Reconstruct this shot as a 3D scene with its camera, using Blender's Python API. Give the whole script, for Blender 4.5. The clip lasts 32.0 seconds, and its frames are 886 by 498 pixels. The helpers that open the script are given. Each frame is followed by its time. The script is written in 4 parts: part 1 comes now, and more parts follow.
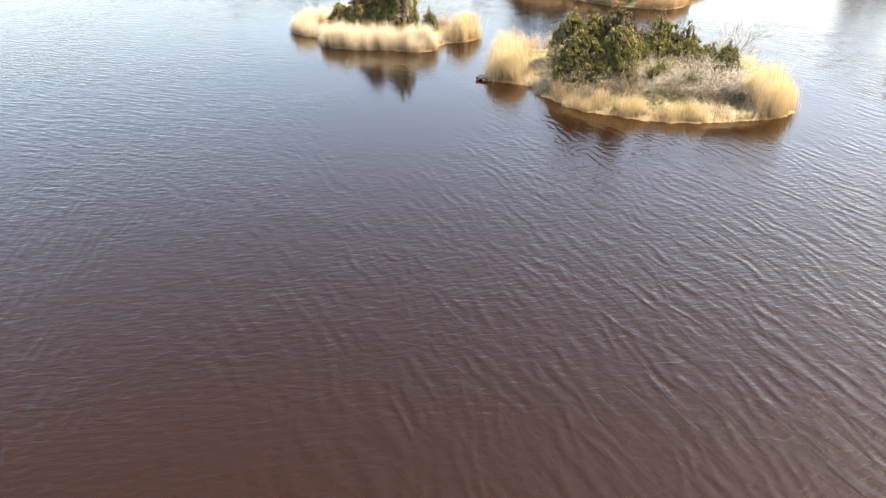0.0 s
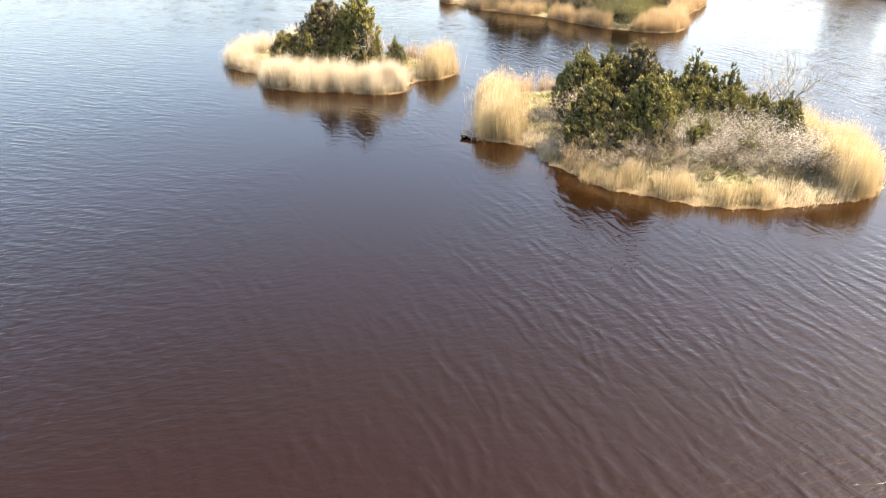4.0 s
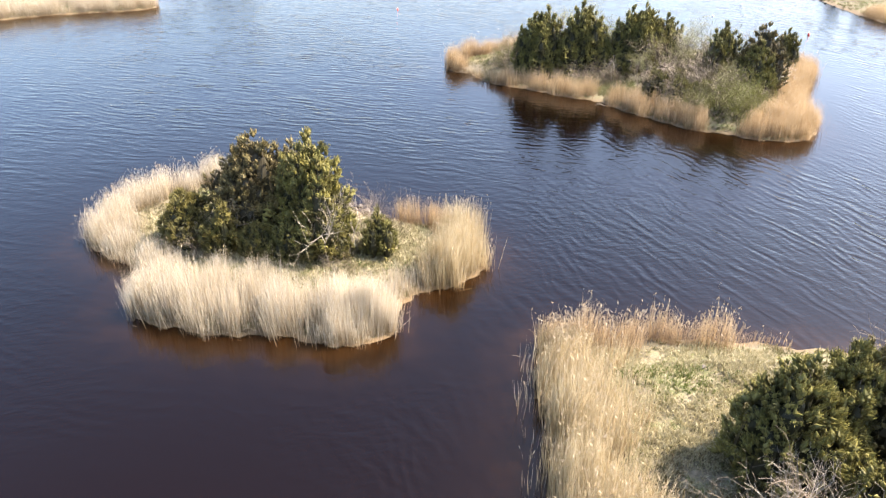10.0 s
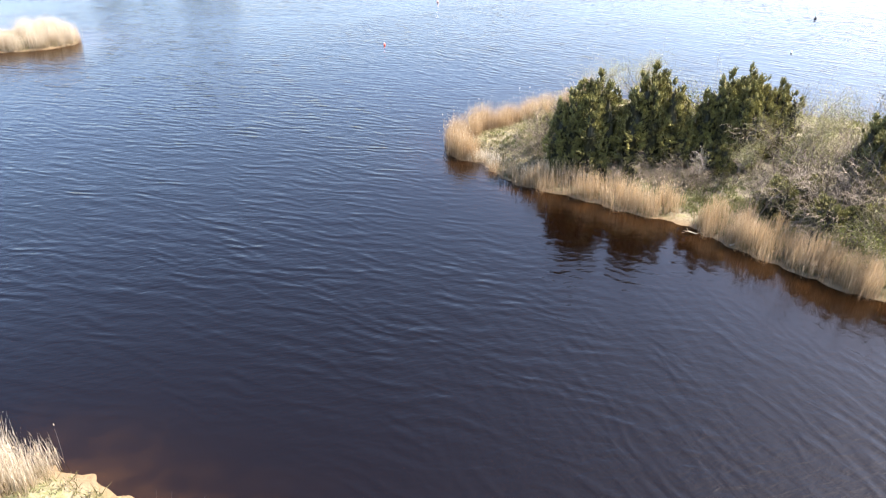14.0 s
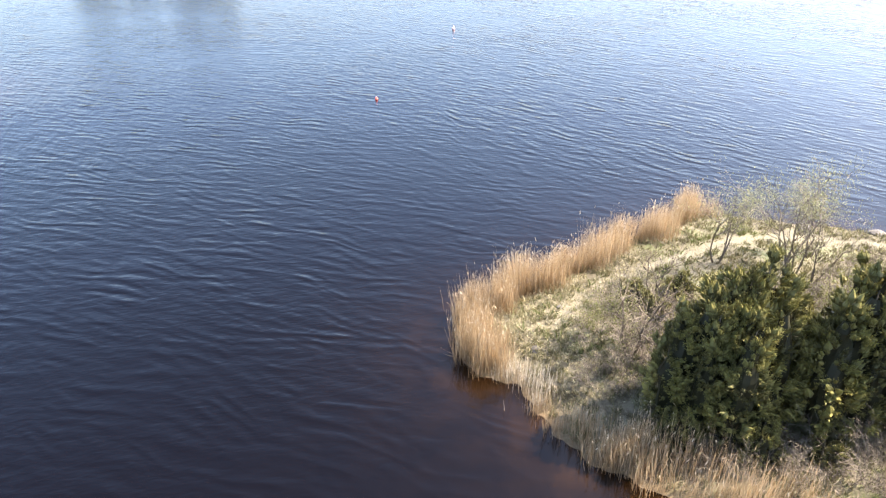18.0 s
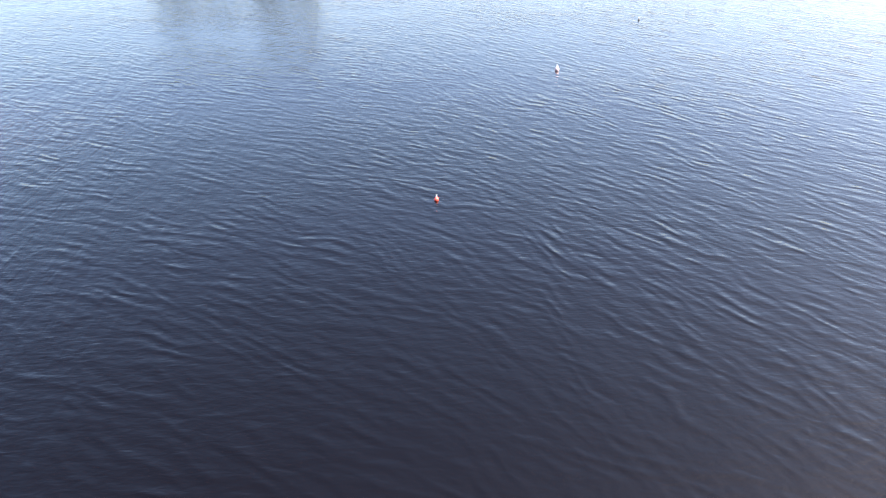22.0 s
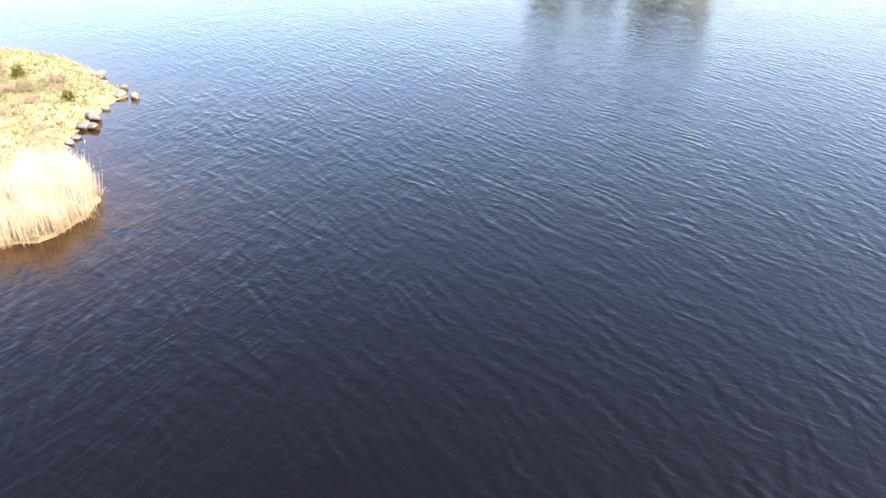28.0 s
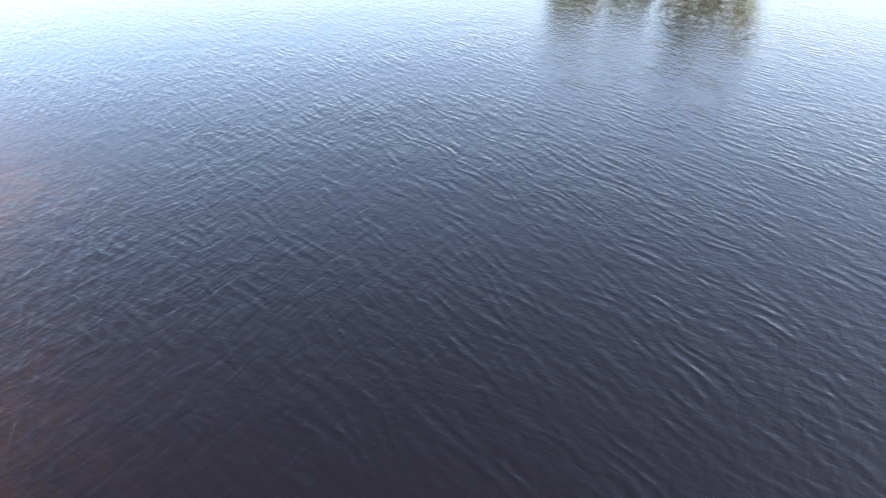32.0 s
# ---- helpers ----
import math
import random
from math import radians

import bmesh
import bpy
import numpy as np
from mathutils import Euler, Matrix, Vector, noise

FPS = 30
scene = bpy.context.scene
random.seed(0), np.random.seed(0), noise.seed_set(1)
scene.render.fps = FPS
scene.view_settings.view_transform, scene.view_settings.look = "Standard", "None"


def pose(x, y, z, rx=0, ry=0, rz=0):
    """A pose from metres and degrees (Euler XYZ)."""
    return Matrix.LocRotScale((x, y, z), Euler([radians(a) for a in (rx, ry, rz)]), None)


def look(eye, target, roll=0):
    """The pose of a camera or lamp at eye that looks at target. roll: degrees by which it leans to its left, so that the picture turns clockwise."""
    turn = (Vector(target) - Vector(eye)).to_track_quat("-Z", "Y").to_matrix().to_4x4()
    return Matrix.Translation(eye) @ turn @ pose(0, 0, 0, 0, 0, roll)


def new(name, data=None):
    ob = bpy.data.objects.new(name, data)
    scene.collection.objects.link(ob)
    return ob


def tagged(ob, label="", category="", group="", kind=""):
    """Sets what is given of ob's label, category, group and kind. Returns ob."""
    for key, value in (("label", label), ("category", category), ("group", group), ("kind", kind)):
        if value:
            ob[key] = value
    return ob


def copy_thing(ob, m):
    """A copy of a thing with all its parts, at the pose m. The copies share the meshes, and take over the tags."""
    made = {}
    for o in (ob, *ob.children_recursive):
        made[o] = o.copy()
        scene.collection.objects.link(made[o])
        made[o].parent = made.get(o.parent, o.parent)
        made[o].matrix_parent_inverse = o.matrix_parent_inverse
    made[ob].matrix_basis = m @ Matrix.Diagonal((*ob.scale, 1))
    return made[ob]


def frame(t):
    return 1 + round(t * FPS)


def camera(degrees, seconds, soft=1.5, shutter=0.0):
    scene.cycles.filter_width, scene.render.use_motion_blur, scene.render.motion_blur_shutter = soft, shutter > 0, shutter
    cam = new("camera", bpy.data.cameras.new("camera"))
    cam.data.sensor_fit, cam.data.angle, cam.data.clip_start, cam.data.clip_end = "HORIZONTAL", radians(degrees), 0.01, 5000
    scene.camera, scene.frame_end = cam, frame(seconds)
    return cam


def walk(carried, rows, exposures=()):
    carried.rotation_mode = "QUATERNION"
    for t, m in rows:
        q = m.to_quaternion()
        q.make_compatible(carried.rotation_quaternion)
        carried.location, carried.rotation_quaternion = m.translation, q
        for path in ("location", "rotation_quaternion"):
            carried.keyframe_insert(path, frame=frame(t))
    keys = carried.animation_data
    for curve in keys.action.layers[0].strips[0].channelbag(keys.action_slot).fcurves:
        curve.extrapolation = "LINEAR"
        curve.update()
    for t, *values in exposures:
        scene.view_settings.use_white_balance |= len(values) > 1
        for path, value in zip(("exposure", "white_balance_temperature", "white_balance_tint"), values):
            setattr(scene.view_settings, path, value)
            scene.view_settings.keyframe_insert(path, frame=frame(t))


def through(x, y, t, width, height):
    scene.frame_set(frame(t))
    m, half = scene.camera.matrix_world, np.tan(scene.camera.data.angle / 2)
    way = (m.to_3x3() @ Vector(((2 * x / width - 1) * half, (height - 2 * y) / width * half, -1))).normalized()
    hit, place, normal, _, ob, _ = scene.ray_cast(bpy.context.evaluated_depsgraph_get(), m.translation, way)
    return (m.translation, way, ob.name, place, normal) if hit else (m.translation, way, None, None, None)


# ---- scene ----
cam = camera(66.0, 32.0, soft=1.3)
# seconds, eye, target, roll
PATH = [
    (0, (4.21, -26.97, 14.62), (3.34, -18.27, 9.78), -0.5),
    (0.5, (3.90, -25.38, 14.57), (3.17, -16.65, 9.74), -0.4),
    (1, (3.58, -23.74, 14.52), (2.97, -15.00, 9.69), -0.3),
    (1.5, (3.24, -22.07, 14.47), (2.76, -13.32, 9.65), -0.2),
    (2, (2.94, -20.42, 14.43), (2.56, -11.66, 9.61), -0.1),
    (2.5, (2.67, -18.73, 14.42), (2.35, -9.97, 9.61), -0.1),
    (3, (2.36, -16.91, 14.41), (2.06, -8.14, 9.61), -0.0),
    (3.5, (2.04, -14.99, 14.37), (1.75, -6.23, 9.56), 0.1),
    (5.5, (0.98, -7.24, 14.35), (0.75, 1.51, 9.53), 0.4),
    (6, (0.70, -4.93, 14.48), (0.49, 3.83, 9.65), 0.5),
    (6.5, (0.47, -2.51, 14.61), (0.27, 6.24, 9.77), 0.6),
    (7, (0.25, -0.08, 14.74), (0.07, 8.67, 9.90), 0.6),
    (7.5, (0.09, 2.46, 14.91), (-0.09, 11.21, 10.07), 0.6),
    (8, (0.05, 4.98, 15.14), (-0.14, 13.74, 10.32), 0.6),
    (8.5, (0.04, 7.49, 15.46), (-0.17, 16.24, 10.62), 0.5),
    (9, (-0.07, 10.07, 15.79), (-0.27, 18.81, 10.95), 0.5),
    (9.5, (-0.23, 12.70, 16.05), (-0.42, 21.44, 11.19), 0.4),
    (10, (-0.32, 15.33, 16.21), (-0.53, 24.06, 11.33), 0.4),
    (10.5, (-0.46, 17.97, 16.25), (-0.67, 26.69, 11.35), 0.4),
    (11, (-0.54, 20.65, 16.16), (-0.74, 29.36, 11.25), 0.4),
    (11.5, (-0.59, 23.34, 16.09), (-0.80, 32.04, 11.18), 0.4),
    (12, (-0.59, 26.07, 16.11), (-0.81, 34.77, 11.19), 0.3),
    (12.5, (-0.55, 28.81, 16.17), (-0.80, 37.50, 11.24), 0.2),
    (13, (-0.60, 31.74, 16.20), (-0.85, 40.43, 11.26), 0.0),
    (13.5, (-0.76, 34.64, 16.13), (-0.99, 43.35, 11.22), -0.0),
    (15.5, (-0.72, 45.86, 15.51), (-1.11, 54.57, 10.61), 0.1),
    (16, (-0.54, 48.59, 15.33), (-1.00, 57.29, 10.43), 0.1),
    (16.5, (-0.45, 51.39, 15.21), (-0.97, 60.09, 10.32), 0.1),
    (17, (-0.48, 54.13, 15.06), (-1.03, 62.84, 10.17), -0.0),
    (17.5, (-0.77, 56.71, 15.03), (-1.25, 65.42, 10.14), -0.2),
    (18, (-0.88, 59.21, 14.96), (-1.40, 67.92, 10.08), -0.1),
    (18.5, (-1.11, 61.78, 14.87), (-1.62, 70.48, 9.97), -0.0),
    (19, (-1.37, 64.34, 14.71), (-1.82, 73.04, 9.80), 0.0),
    (19.5, (-1.65, 66.52, 14.60), (-2.06, 75.24, 9.71), 0.1),
    (20, (-1.67, 68.79, 14.49), (-2.21, 77.49, 9.60), 0.1),
    (20.5, (-1.61, 71.21, 14.61), (-2.33, 79.89, 9.69), 0.1),
    (21, (-1.79, 73.67, 14.69), (-2.64, 82.33, 9.76), 0.1),
    (21.5, (-2.21, 76.00, 14.57), (-3.34, 84.62, 9.63), 0.1),
    (22, (-2.52, 78.55, 14.54), (-4.20, 87.07, 9.58), 0.2),
    (22.5, (-2.83, 81.01, 14.44), (-5.22, 89.35, 9.48), 0.2),
    (23, (-3.14, 83.46, 14.46), (-6.61, 91.43, 9.51), 0.2),
    (23.5, (-3.61, 85.54, 14.37), (-8.09, 93.01, 9.46), 0.0),
    (24, (-4.13, 87.56, 14.23), (-9.19, 94.67, 9.35), -0.0),
    (24.5, (-4.61, 89.44, 14.06), (-9.88, 96.42, 9.20), -0.1),
    (25, (-5.19, 91.19, 13.90), (-10.58, 98.09, 9.06), -0.1),
    (25.5, (-5.79, 92.84, 13.71), (-11.20, 99.74, 8.90), -0.1),
    (27.5, (-7.87, 98.21, 14.60), (-13.65, 104.78, 9.76), 0.3),
    (28, (-8.88, 99.69, 14.66), (-14.74, 106.18, 9.81), 0.2),
    (28.5, (-10.00, 101.43, 14.71), (-15.91, 107.87, 9.84), 0.2),
    (29, (-11.28, 103.20, 14.77), (-17.21, 109.60, 9.89), 0.1),
    (29.5, (-12.63, 105.07, 14.88), (-18.57, 111.44, 9.97), -0.0),
    (30, (-13.85, 107.18, 15.02), (-19.85, 113.50, 10.11), -0.1),
    (30.5, (-14.99, 109.21, 15.29), (-21.04, 115.47, 10.36), -0.2),
    (31, (-16.12, 111.19, 15.60), (-22.19, 117.41, 10.64), -0.2),
    (31.5, (-17.23, 113.15, 15.95), (-23.31, 119.33, 10.96), -0.2),
    (32, (-18.29, 115.11, 16.22), (-24.32, 121.28, 11.17), -0.2),
]
walk(cam, [(t, look(eye, target, roll)) for t, eye, target, roll in PATH],
     exposures=[(0, 2.70, 8500, 11), (6.5, 2.70, 7900, 12), (10, 2.42, 6950, 13), (13, 2.47, 6600, 14), (16, 2.54, 6850, 13), (18, 2.48, 6700, 13), (20, 2.42, 6650, 13), (22, 2.58, 6800, 13), (25, 2.68, 7050, 13), (28.5, 2.72, 7100, 13), (32, 2.90, 7500, 13)])

# ---- daylight ----
SUN_AZ, SUN_EL = 77.0, 49.0          # clockwise from +y, above the horizon
world = bpy.data.worlds.new("sky")
scene.world = world
world.use_nodes = True
wn = world.node_tree.nodes
sky = wn.new("ShaderNodeTexSky")
sky.sky_type, sky.sun_disc = "NISHITA", False
sky.sun_elevation, sky.sun_rotation = radians(SUN_EL), radians(SUN_AZ)
sky.air_density, sky.dust_density, sky.ozone_density = 1.05, 2.6, 1.9
wn["Background"].inputs["Strength"].default_value = 0.132
cool = wn.new("ShaderNodeMix")
cool.data_type, cool.blend_type = "RGBA", "MULTIPLY"
cool.inputs[0].default_value, cool.inputs[7].default_value = 1.0, (0.945, 0.99, 1.07, 1)
world.node_tree.links.new(sky.outputs["Color"], cool.inputs[6])
world.node_tree.links.new(cool.outputs[2], wn["Background"].inputs["Color"])
sun_data = bpy.data.lights.new("sun", "SUN")
sun_data.energy, sun_data.angle, sun_data.color = 4.8, radians(0.5), (1.0, 0.92, 0.80)
sun = new("sun", sun_data)
sun_dir = Vector((math.sin(radians(SUN_AZ)) * math.cos(radians(SUN_EL)), math.cos(radians(SUN_AZ)) * math.cos(radians(SUN_EL)), math.sin(radians(SUN_EL))))
sun.matrix_world = look(sun_dir * 200, (0, 0, 0))


# ---- materials ----
class Nodes:
    """A material with short calls for its nodes."""

    def __init__(self, name):
        self.mat = bpy.data.materials.new(name)
        self.mat.use_nodes = True
        self.tree = self.mat.node_tree
        self.out = self.tree.nodes["Material Output"]
        self.bsdf = self.tree.nodes["Principled BSDF"]

    def add(self, kind, **inputs):
        n = self.tree.nodes.new(kind)
        for k, v in inputs.items():
            self.put(v, n.inputs[k.replace("_", " ")])
        return n

    def put(self, value, socket):
        if isinstance(value, bpy.types.NodeSocket):
            self.tree.links.new(value, socket)
        else:
            socket.default_value = value

    def math(self, op, a, b=0.0, c=0.0):
        n = self.tree.nodes.new("ShaderNodeMath")
        n.operation = op
        for v, s in zip((a, b, c), n.inputs):
            self.put(v, s)
        return n.outputs[0]

    def coords(self, scale=(1, 1, 1), turn=0.0):
        tc = self.tree.nodes.new("ShaderNodeTexCoord")
        mp, st = self.tree.nodes.new("ShaderNodeMapping"), self.tree.nodes.new("ShaderNodeMapping")
        mp.inputs["Rotation"].default_value = (0, 0, radians(turn))
        st.inputs["Scale"].default_value = scale
        self.tree.links.new(tc.outputs["Object"], mp.inputs["Vector"])
        self.tree.links.new(mp.outputs[0], st.inputs["Vector"])
        return st.outputs[0]

    def noise(self, scale, detail=3.0, rough=0.55, vector=None, distort=0.0):
        n = self.tree.nodes.new("ShaderNodeTexNoise")
        n.inputs["Scale"].default_value, n.inputs["Detail"].default_value = scale, detail
        n.inputs["Roughness"].default_value, n.inputs["Distortion"].default_value = rough, distort
        self.tree.links.new(vector if vector else self.coords(), n.inputs["Vector"])
        return n.outputs[0]

    def ramp(self, fac, stops):
        n = self.tree.nodes.new("ShaderNodeValToRGB")
        el = n.color_ramp.elements
        while len(el) < len(stops):
            el.new(0.5)
        for e, (p, c) in zip(el, stops):
            e.position, e.color = p, (*c, 1)
        self.put(fac, n.inputs[0])
        return n.outputs[0]

    def mix(self, fac, a, b, blend="MIX"):
        n = self.tree.nodes.new("ShaderNodeMix")
        n.data_type, n.blend_type = "RGBA", blend
        self.put(fac, n.inputs[0])
        for v, s in ((a, n.inputs[6]), (b, n.inputs[7])):
            self.put((*v, 1) if isinstance(v, tuple) else v, s)
        return n.outputs[2]

    def smooth(self, v, a, b):
        n = self.tree.nodes.new("ShaderNodeMapRange")
        n.interpolation_type = "SMOOTHSTEP"
        for s, x in zip(n.inputs, (v, a, b, 0.0, 1.0)):
            self.put(x, s)
        return n.outputs[0]

    def bump(self, height, strength, distance):
        n = self.add("ShaderNodeBump", Strength=strength, Distance=distance, Height=height)
        self.put(n.outputs[0], self.bsdf.inputs["Normal"])
        return n

    def attr(self, name):
        n = self.tree.nodes.new("ShaderNodeAttribute")
        n.attribute_name = name
        return n.outputs["Fac"]

    def per_island(self):
        return self.tree.nodes.new("ShaderNodeNewGeometry").outputs["Random Per Island"]

    def per_object(self):
        return self.tree.nodes.new("ShaderNodeObjectInfo").outputs["Random"]


def blades(name, stops, low, rough=0.6, through=0.3, patch=0.5, tint=0.12, vary=0.6):
    """Thin leaves or stalks: a colour for each blade, a darker foot, patches at a larger scale, light through the leaf."""
    m = Nodes(name)
    v = m.math("ADD", m.math("MULTIPLY", m.per_island(), vary), m.math("MULTIPLY", m.noise(patch, 2.0), 1.1 - vary))
    v = m.math("ADD", v, m.math("MULTIPLY", m.math("SUBTRACT", m.per_object(), 0.5), tint))
    col = m.ramp(v, stops)
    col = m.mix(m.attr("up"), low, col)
    m.put(col, m.bsdf.inputs["Base Color"])
    m.bsdf.inputs["Roughness"].default_value = rough
    m.bsdf.inputs["Specular IOR Level"].default_value = 0.25
    tr = m.add("ShaderNodeBsdfTranslucent", Color=col)
    mx = m.tree.nodes.new("ShaderNodeMixShader")
    mx.inputs[0].default_value = through
    m.tree.links.new(m.bsdf.outputs[0], mx.inputs[1])
    m.tree.links.new(tr.outputs[0], mx.inputs[2])
    m.tree.links.new(mx.outputs[0], m.out.inputs["Surface"])
    return m.mat


def rough_solid(name, stops, scale, rough=0.8, bump=0.5, distance=0.02, fine=30.0):
    m = Nodes(name)
    big, small = m.noise(scale, 4.0, 0.6), m.noise(fine, 3.0, 0.6)
    v = m.math("ADD", m.math("MULTIPLY", big, 0.7), m.math("MULTIPLY", small, 0.3))
    v = m.math("ADD", v, m.math("MULTIPLY", m.math("SUBTRACT", m.per_object(), 0.5), 0.15))
    m.put(m.ramp(v, stops), m.bsdf.inputs["Base Color"])
    m.bsdf.inputs["Roughness"].default_value = rough
    m.bump(v, bump, distance)
    return m.mat


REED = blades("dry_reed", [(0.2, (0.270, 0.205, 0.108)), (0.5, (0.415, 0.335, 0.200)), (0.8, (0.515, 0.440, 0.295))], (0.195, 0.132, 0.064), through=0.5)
# dry grass made paler: the glare of full sun is put into the colour
GRASS_PALE = blades("pale_sunlit_grass", [(0.2, (0.14, 0.135, 0.050)), (0.5, (0.245, 0.232, 0.120)), (0.8, (0.33, 0.312, 0.185))], (0.12, 0.105, 0.04), patch=0.3)
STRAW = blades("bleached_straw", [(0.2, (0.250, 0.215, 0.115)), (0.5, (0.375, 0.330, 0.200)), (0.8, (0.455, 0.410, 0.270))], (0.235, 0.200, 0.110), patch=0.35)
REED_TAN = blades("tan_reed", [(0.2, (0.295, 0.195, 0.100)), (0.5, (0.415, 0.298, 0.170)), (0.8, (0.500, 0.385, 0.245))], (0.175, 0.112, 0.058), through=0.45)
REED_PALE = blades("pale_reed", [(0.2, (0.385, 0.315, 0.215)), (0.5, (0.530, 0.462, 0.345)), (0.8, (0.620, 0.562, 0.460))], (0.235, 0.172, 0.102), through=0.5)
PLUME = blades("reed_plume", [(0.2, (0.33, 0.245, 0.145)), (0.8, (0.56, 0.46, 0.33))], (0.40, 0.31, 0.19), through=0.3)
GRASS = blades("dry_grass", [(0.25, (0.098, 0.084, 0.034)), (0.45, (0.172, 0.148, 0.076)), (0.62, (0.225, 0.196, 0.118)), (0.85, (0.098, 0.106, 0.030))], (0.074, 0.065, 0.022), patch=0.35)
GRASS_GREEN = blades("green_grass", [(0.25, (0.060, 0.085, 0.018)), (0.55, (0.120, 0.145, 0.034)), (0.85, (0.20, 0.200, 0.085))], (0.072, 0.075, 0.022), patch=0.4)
# last colour: near-black, for the shade inside the crowns as much as old needles
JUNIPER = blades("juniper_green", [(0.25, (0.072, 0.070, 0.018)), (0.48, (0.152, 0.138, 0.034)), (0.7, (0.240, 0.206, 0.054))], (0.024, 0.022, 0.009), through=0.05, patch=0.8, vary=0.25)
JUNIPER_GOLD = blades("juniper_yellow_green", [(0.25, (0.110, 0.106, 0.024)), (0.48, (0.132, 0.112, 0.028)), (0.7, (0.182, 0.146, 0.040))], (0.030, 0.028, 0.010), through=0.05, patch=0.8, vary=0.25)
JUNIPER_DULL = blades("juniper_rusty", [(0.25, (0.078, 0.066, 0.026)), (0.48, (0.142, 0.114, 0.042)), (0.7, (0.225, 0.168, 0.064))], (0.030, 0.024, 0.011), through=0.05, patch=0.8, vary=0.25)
OLIVE = blades("spring_leaf", [(0.2, (0.055, 0.062, 0.015)), (0.55, (0.120, 0.128, 0.026)), (0.85, (0.20, 0.198, 0.048))], (0.11, 0.11, 0.026), through=0.3)
HAZE = blades("young_birch_leaf", [(0.2, (0.21, 0.21, 0.085)), (0.8, (0.33, 0.315, 0.15))], (0.22, 0.205, 0.085), through=0.4)
BLOSSOM = blades("white_blossom", [(0.2, (0.46, 0.43, 0.37)), (0.8, (0.65, 0.63, 0.57))], (0.49, 0.475, 0.41), through=0.3)
BARK = rough_solid("bark", [(0.3, (0.06, 0.045, 0.035)), (0.7, (0.20, 0.16, 0.12))], 3.0, 0.9)
TWIG = rough_solid("grey_twig", [(0.3, (0.062, 0.046, 0.032)), (0.7, (0.170, 0.132, 0.092))], 2.0, 0.9)
DEADWOOD = rough_solid("bleached_wood", [(0.3, (0.168, 0.136, 0.104)), (0.7, (0.308, 0.265, 0.208))], 2.0, 0.85)
STONE = rough_solid("granite", [(0.34, (0.034, 0.028, 0.022)), (0.52, (0.086, 0.074, 0.061)), (0.74, (0.155, 0.136, 0.115))], 1.8, 0.9, 0.8, 0.05, 14.0)
PLANKWOOD = rough_solid("weathered_planks", [(0.3, (0.020, 0.018, 0.016)), (0.7, (0.062, 0.057, 0.052))], 2.5, 0.85, 0.6, 0.01, 40.0)
RED = rough_solid("red_plastic", [(0.3, (0.55, 0.05, 0.03)), (0.7, (0.72, 0.10, 0.06))], 6.0, 0.45, 0.1, 0.003)
PINK = rough_solid("faded_pink_plastic", [(0.3, (0.72, 0.38, 0.34)), (0.7, (0.84, 0.60, 0.56))], 6.0, 0.5, 0.1, 0.003)
WHITE = rough_solid("white_plastic", [(0.3, (0.74, 0.72, 0.70)), (0.7, (0.84, 0.83, 0.81))], 6.0, 0.45, 0.1, 0.003)
DARK = rough_solid("dark_rubber", [(0.3, (0.02, 0.02, 0.022)), (0.7, (0.05, 0.05, 0.05))], 6.0, 0.6, 0.1, 0.003)


def ground_material():
    m = Nodes("islet_turf")
    big, mid, fine = m.noise(0.35, 3.0), m.noise(1.6, 4.0), m.noise(9.0, 3.0)
    v = m.math("ADD", m.math("MULTIPLY", big, 0.5), m.math("ADD", m.math("MULTIPLY", mid, 0.35), m.math("MULTIPLY", fine, 0.25)))
    col = m.ramp(v, [(0.36, (0.034, 0.028, 0.014)), (0.48, (0.075, 0.060, 0.032)), (0.56, (0.135, 0.113, 0.068)), (0.64, (0.075, 0.080, 0.026))])
    col = m.mix(m.attr("path"), col, m.ramp(fine, [(0.3, (0.105, 0.088, 0.052)), (0.7, (0.165, 0.140, 0.092))]))
    col = m.mix(m.attr("wet"), col, (0.10, 0.065, 0.03))
    m.put(col, m.bsdf.inputs["Base Color"])
    m.bsdf.inputs["Roughness"].default_value = 0.95
    m.bump(m.math("ADD", mid, m.math("MULTIPLY", fine, 0.4)), 0.9, 0.12)
    return m.mat


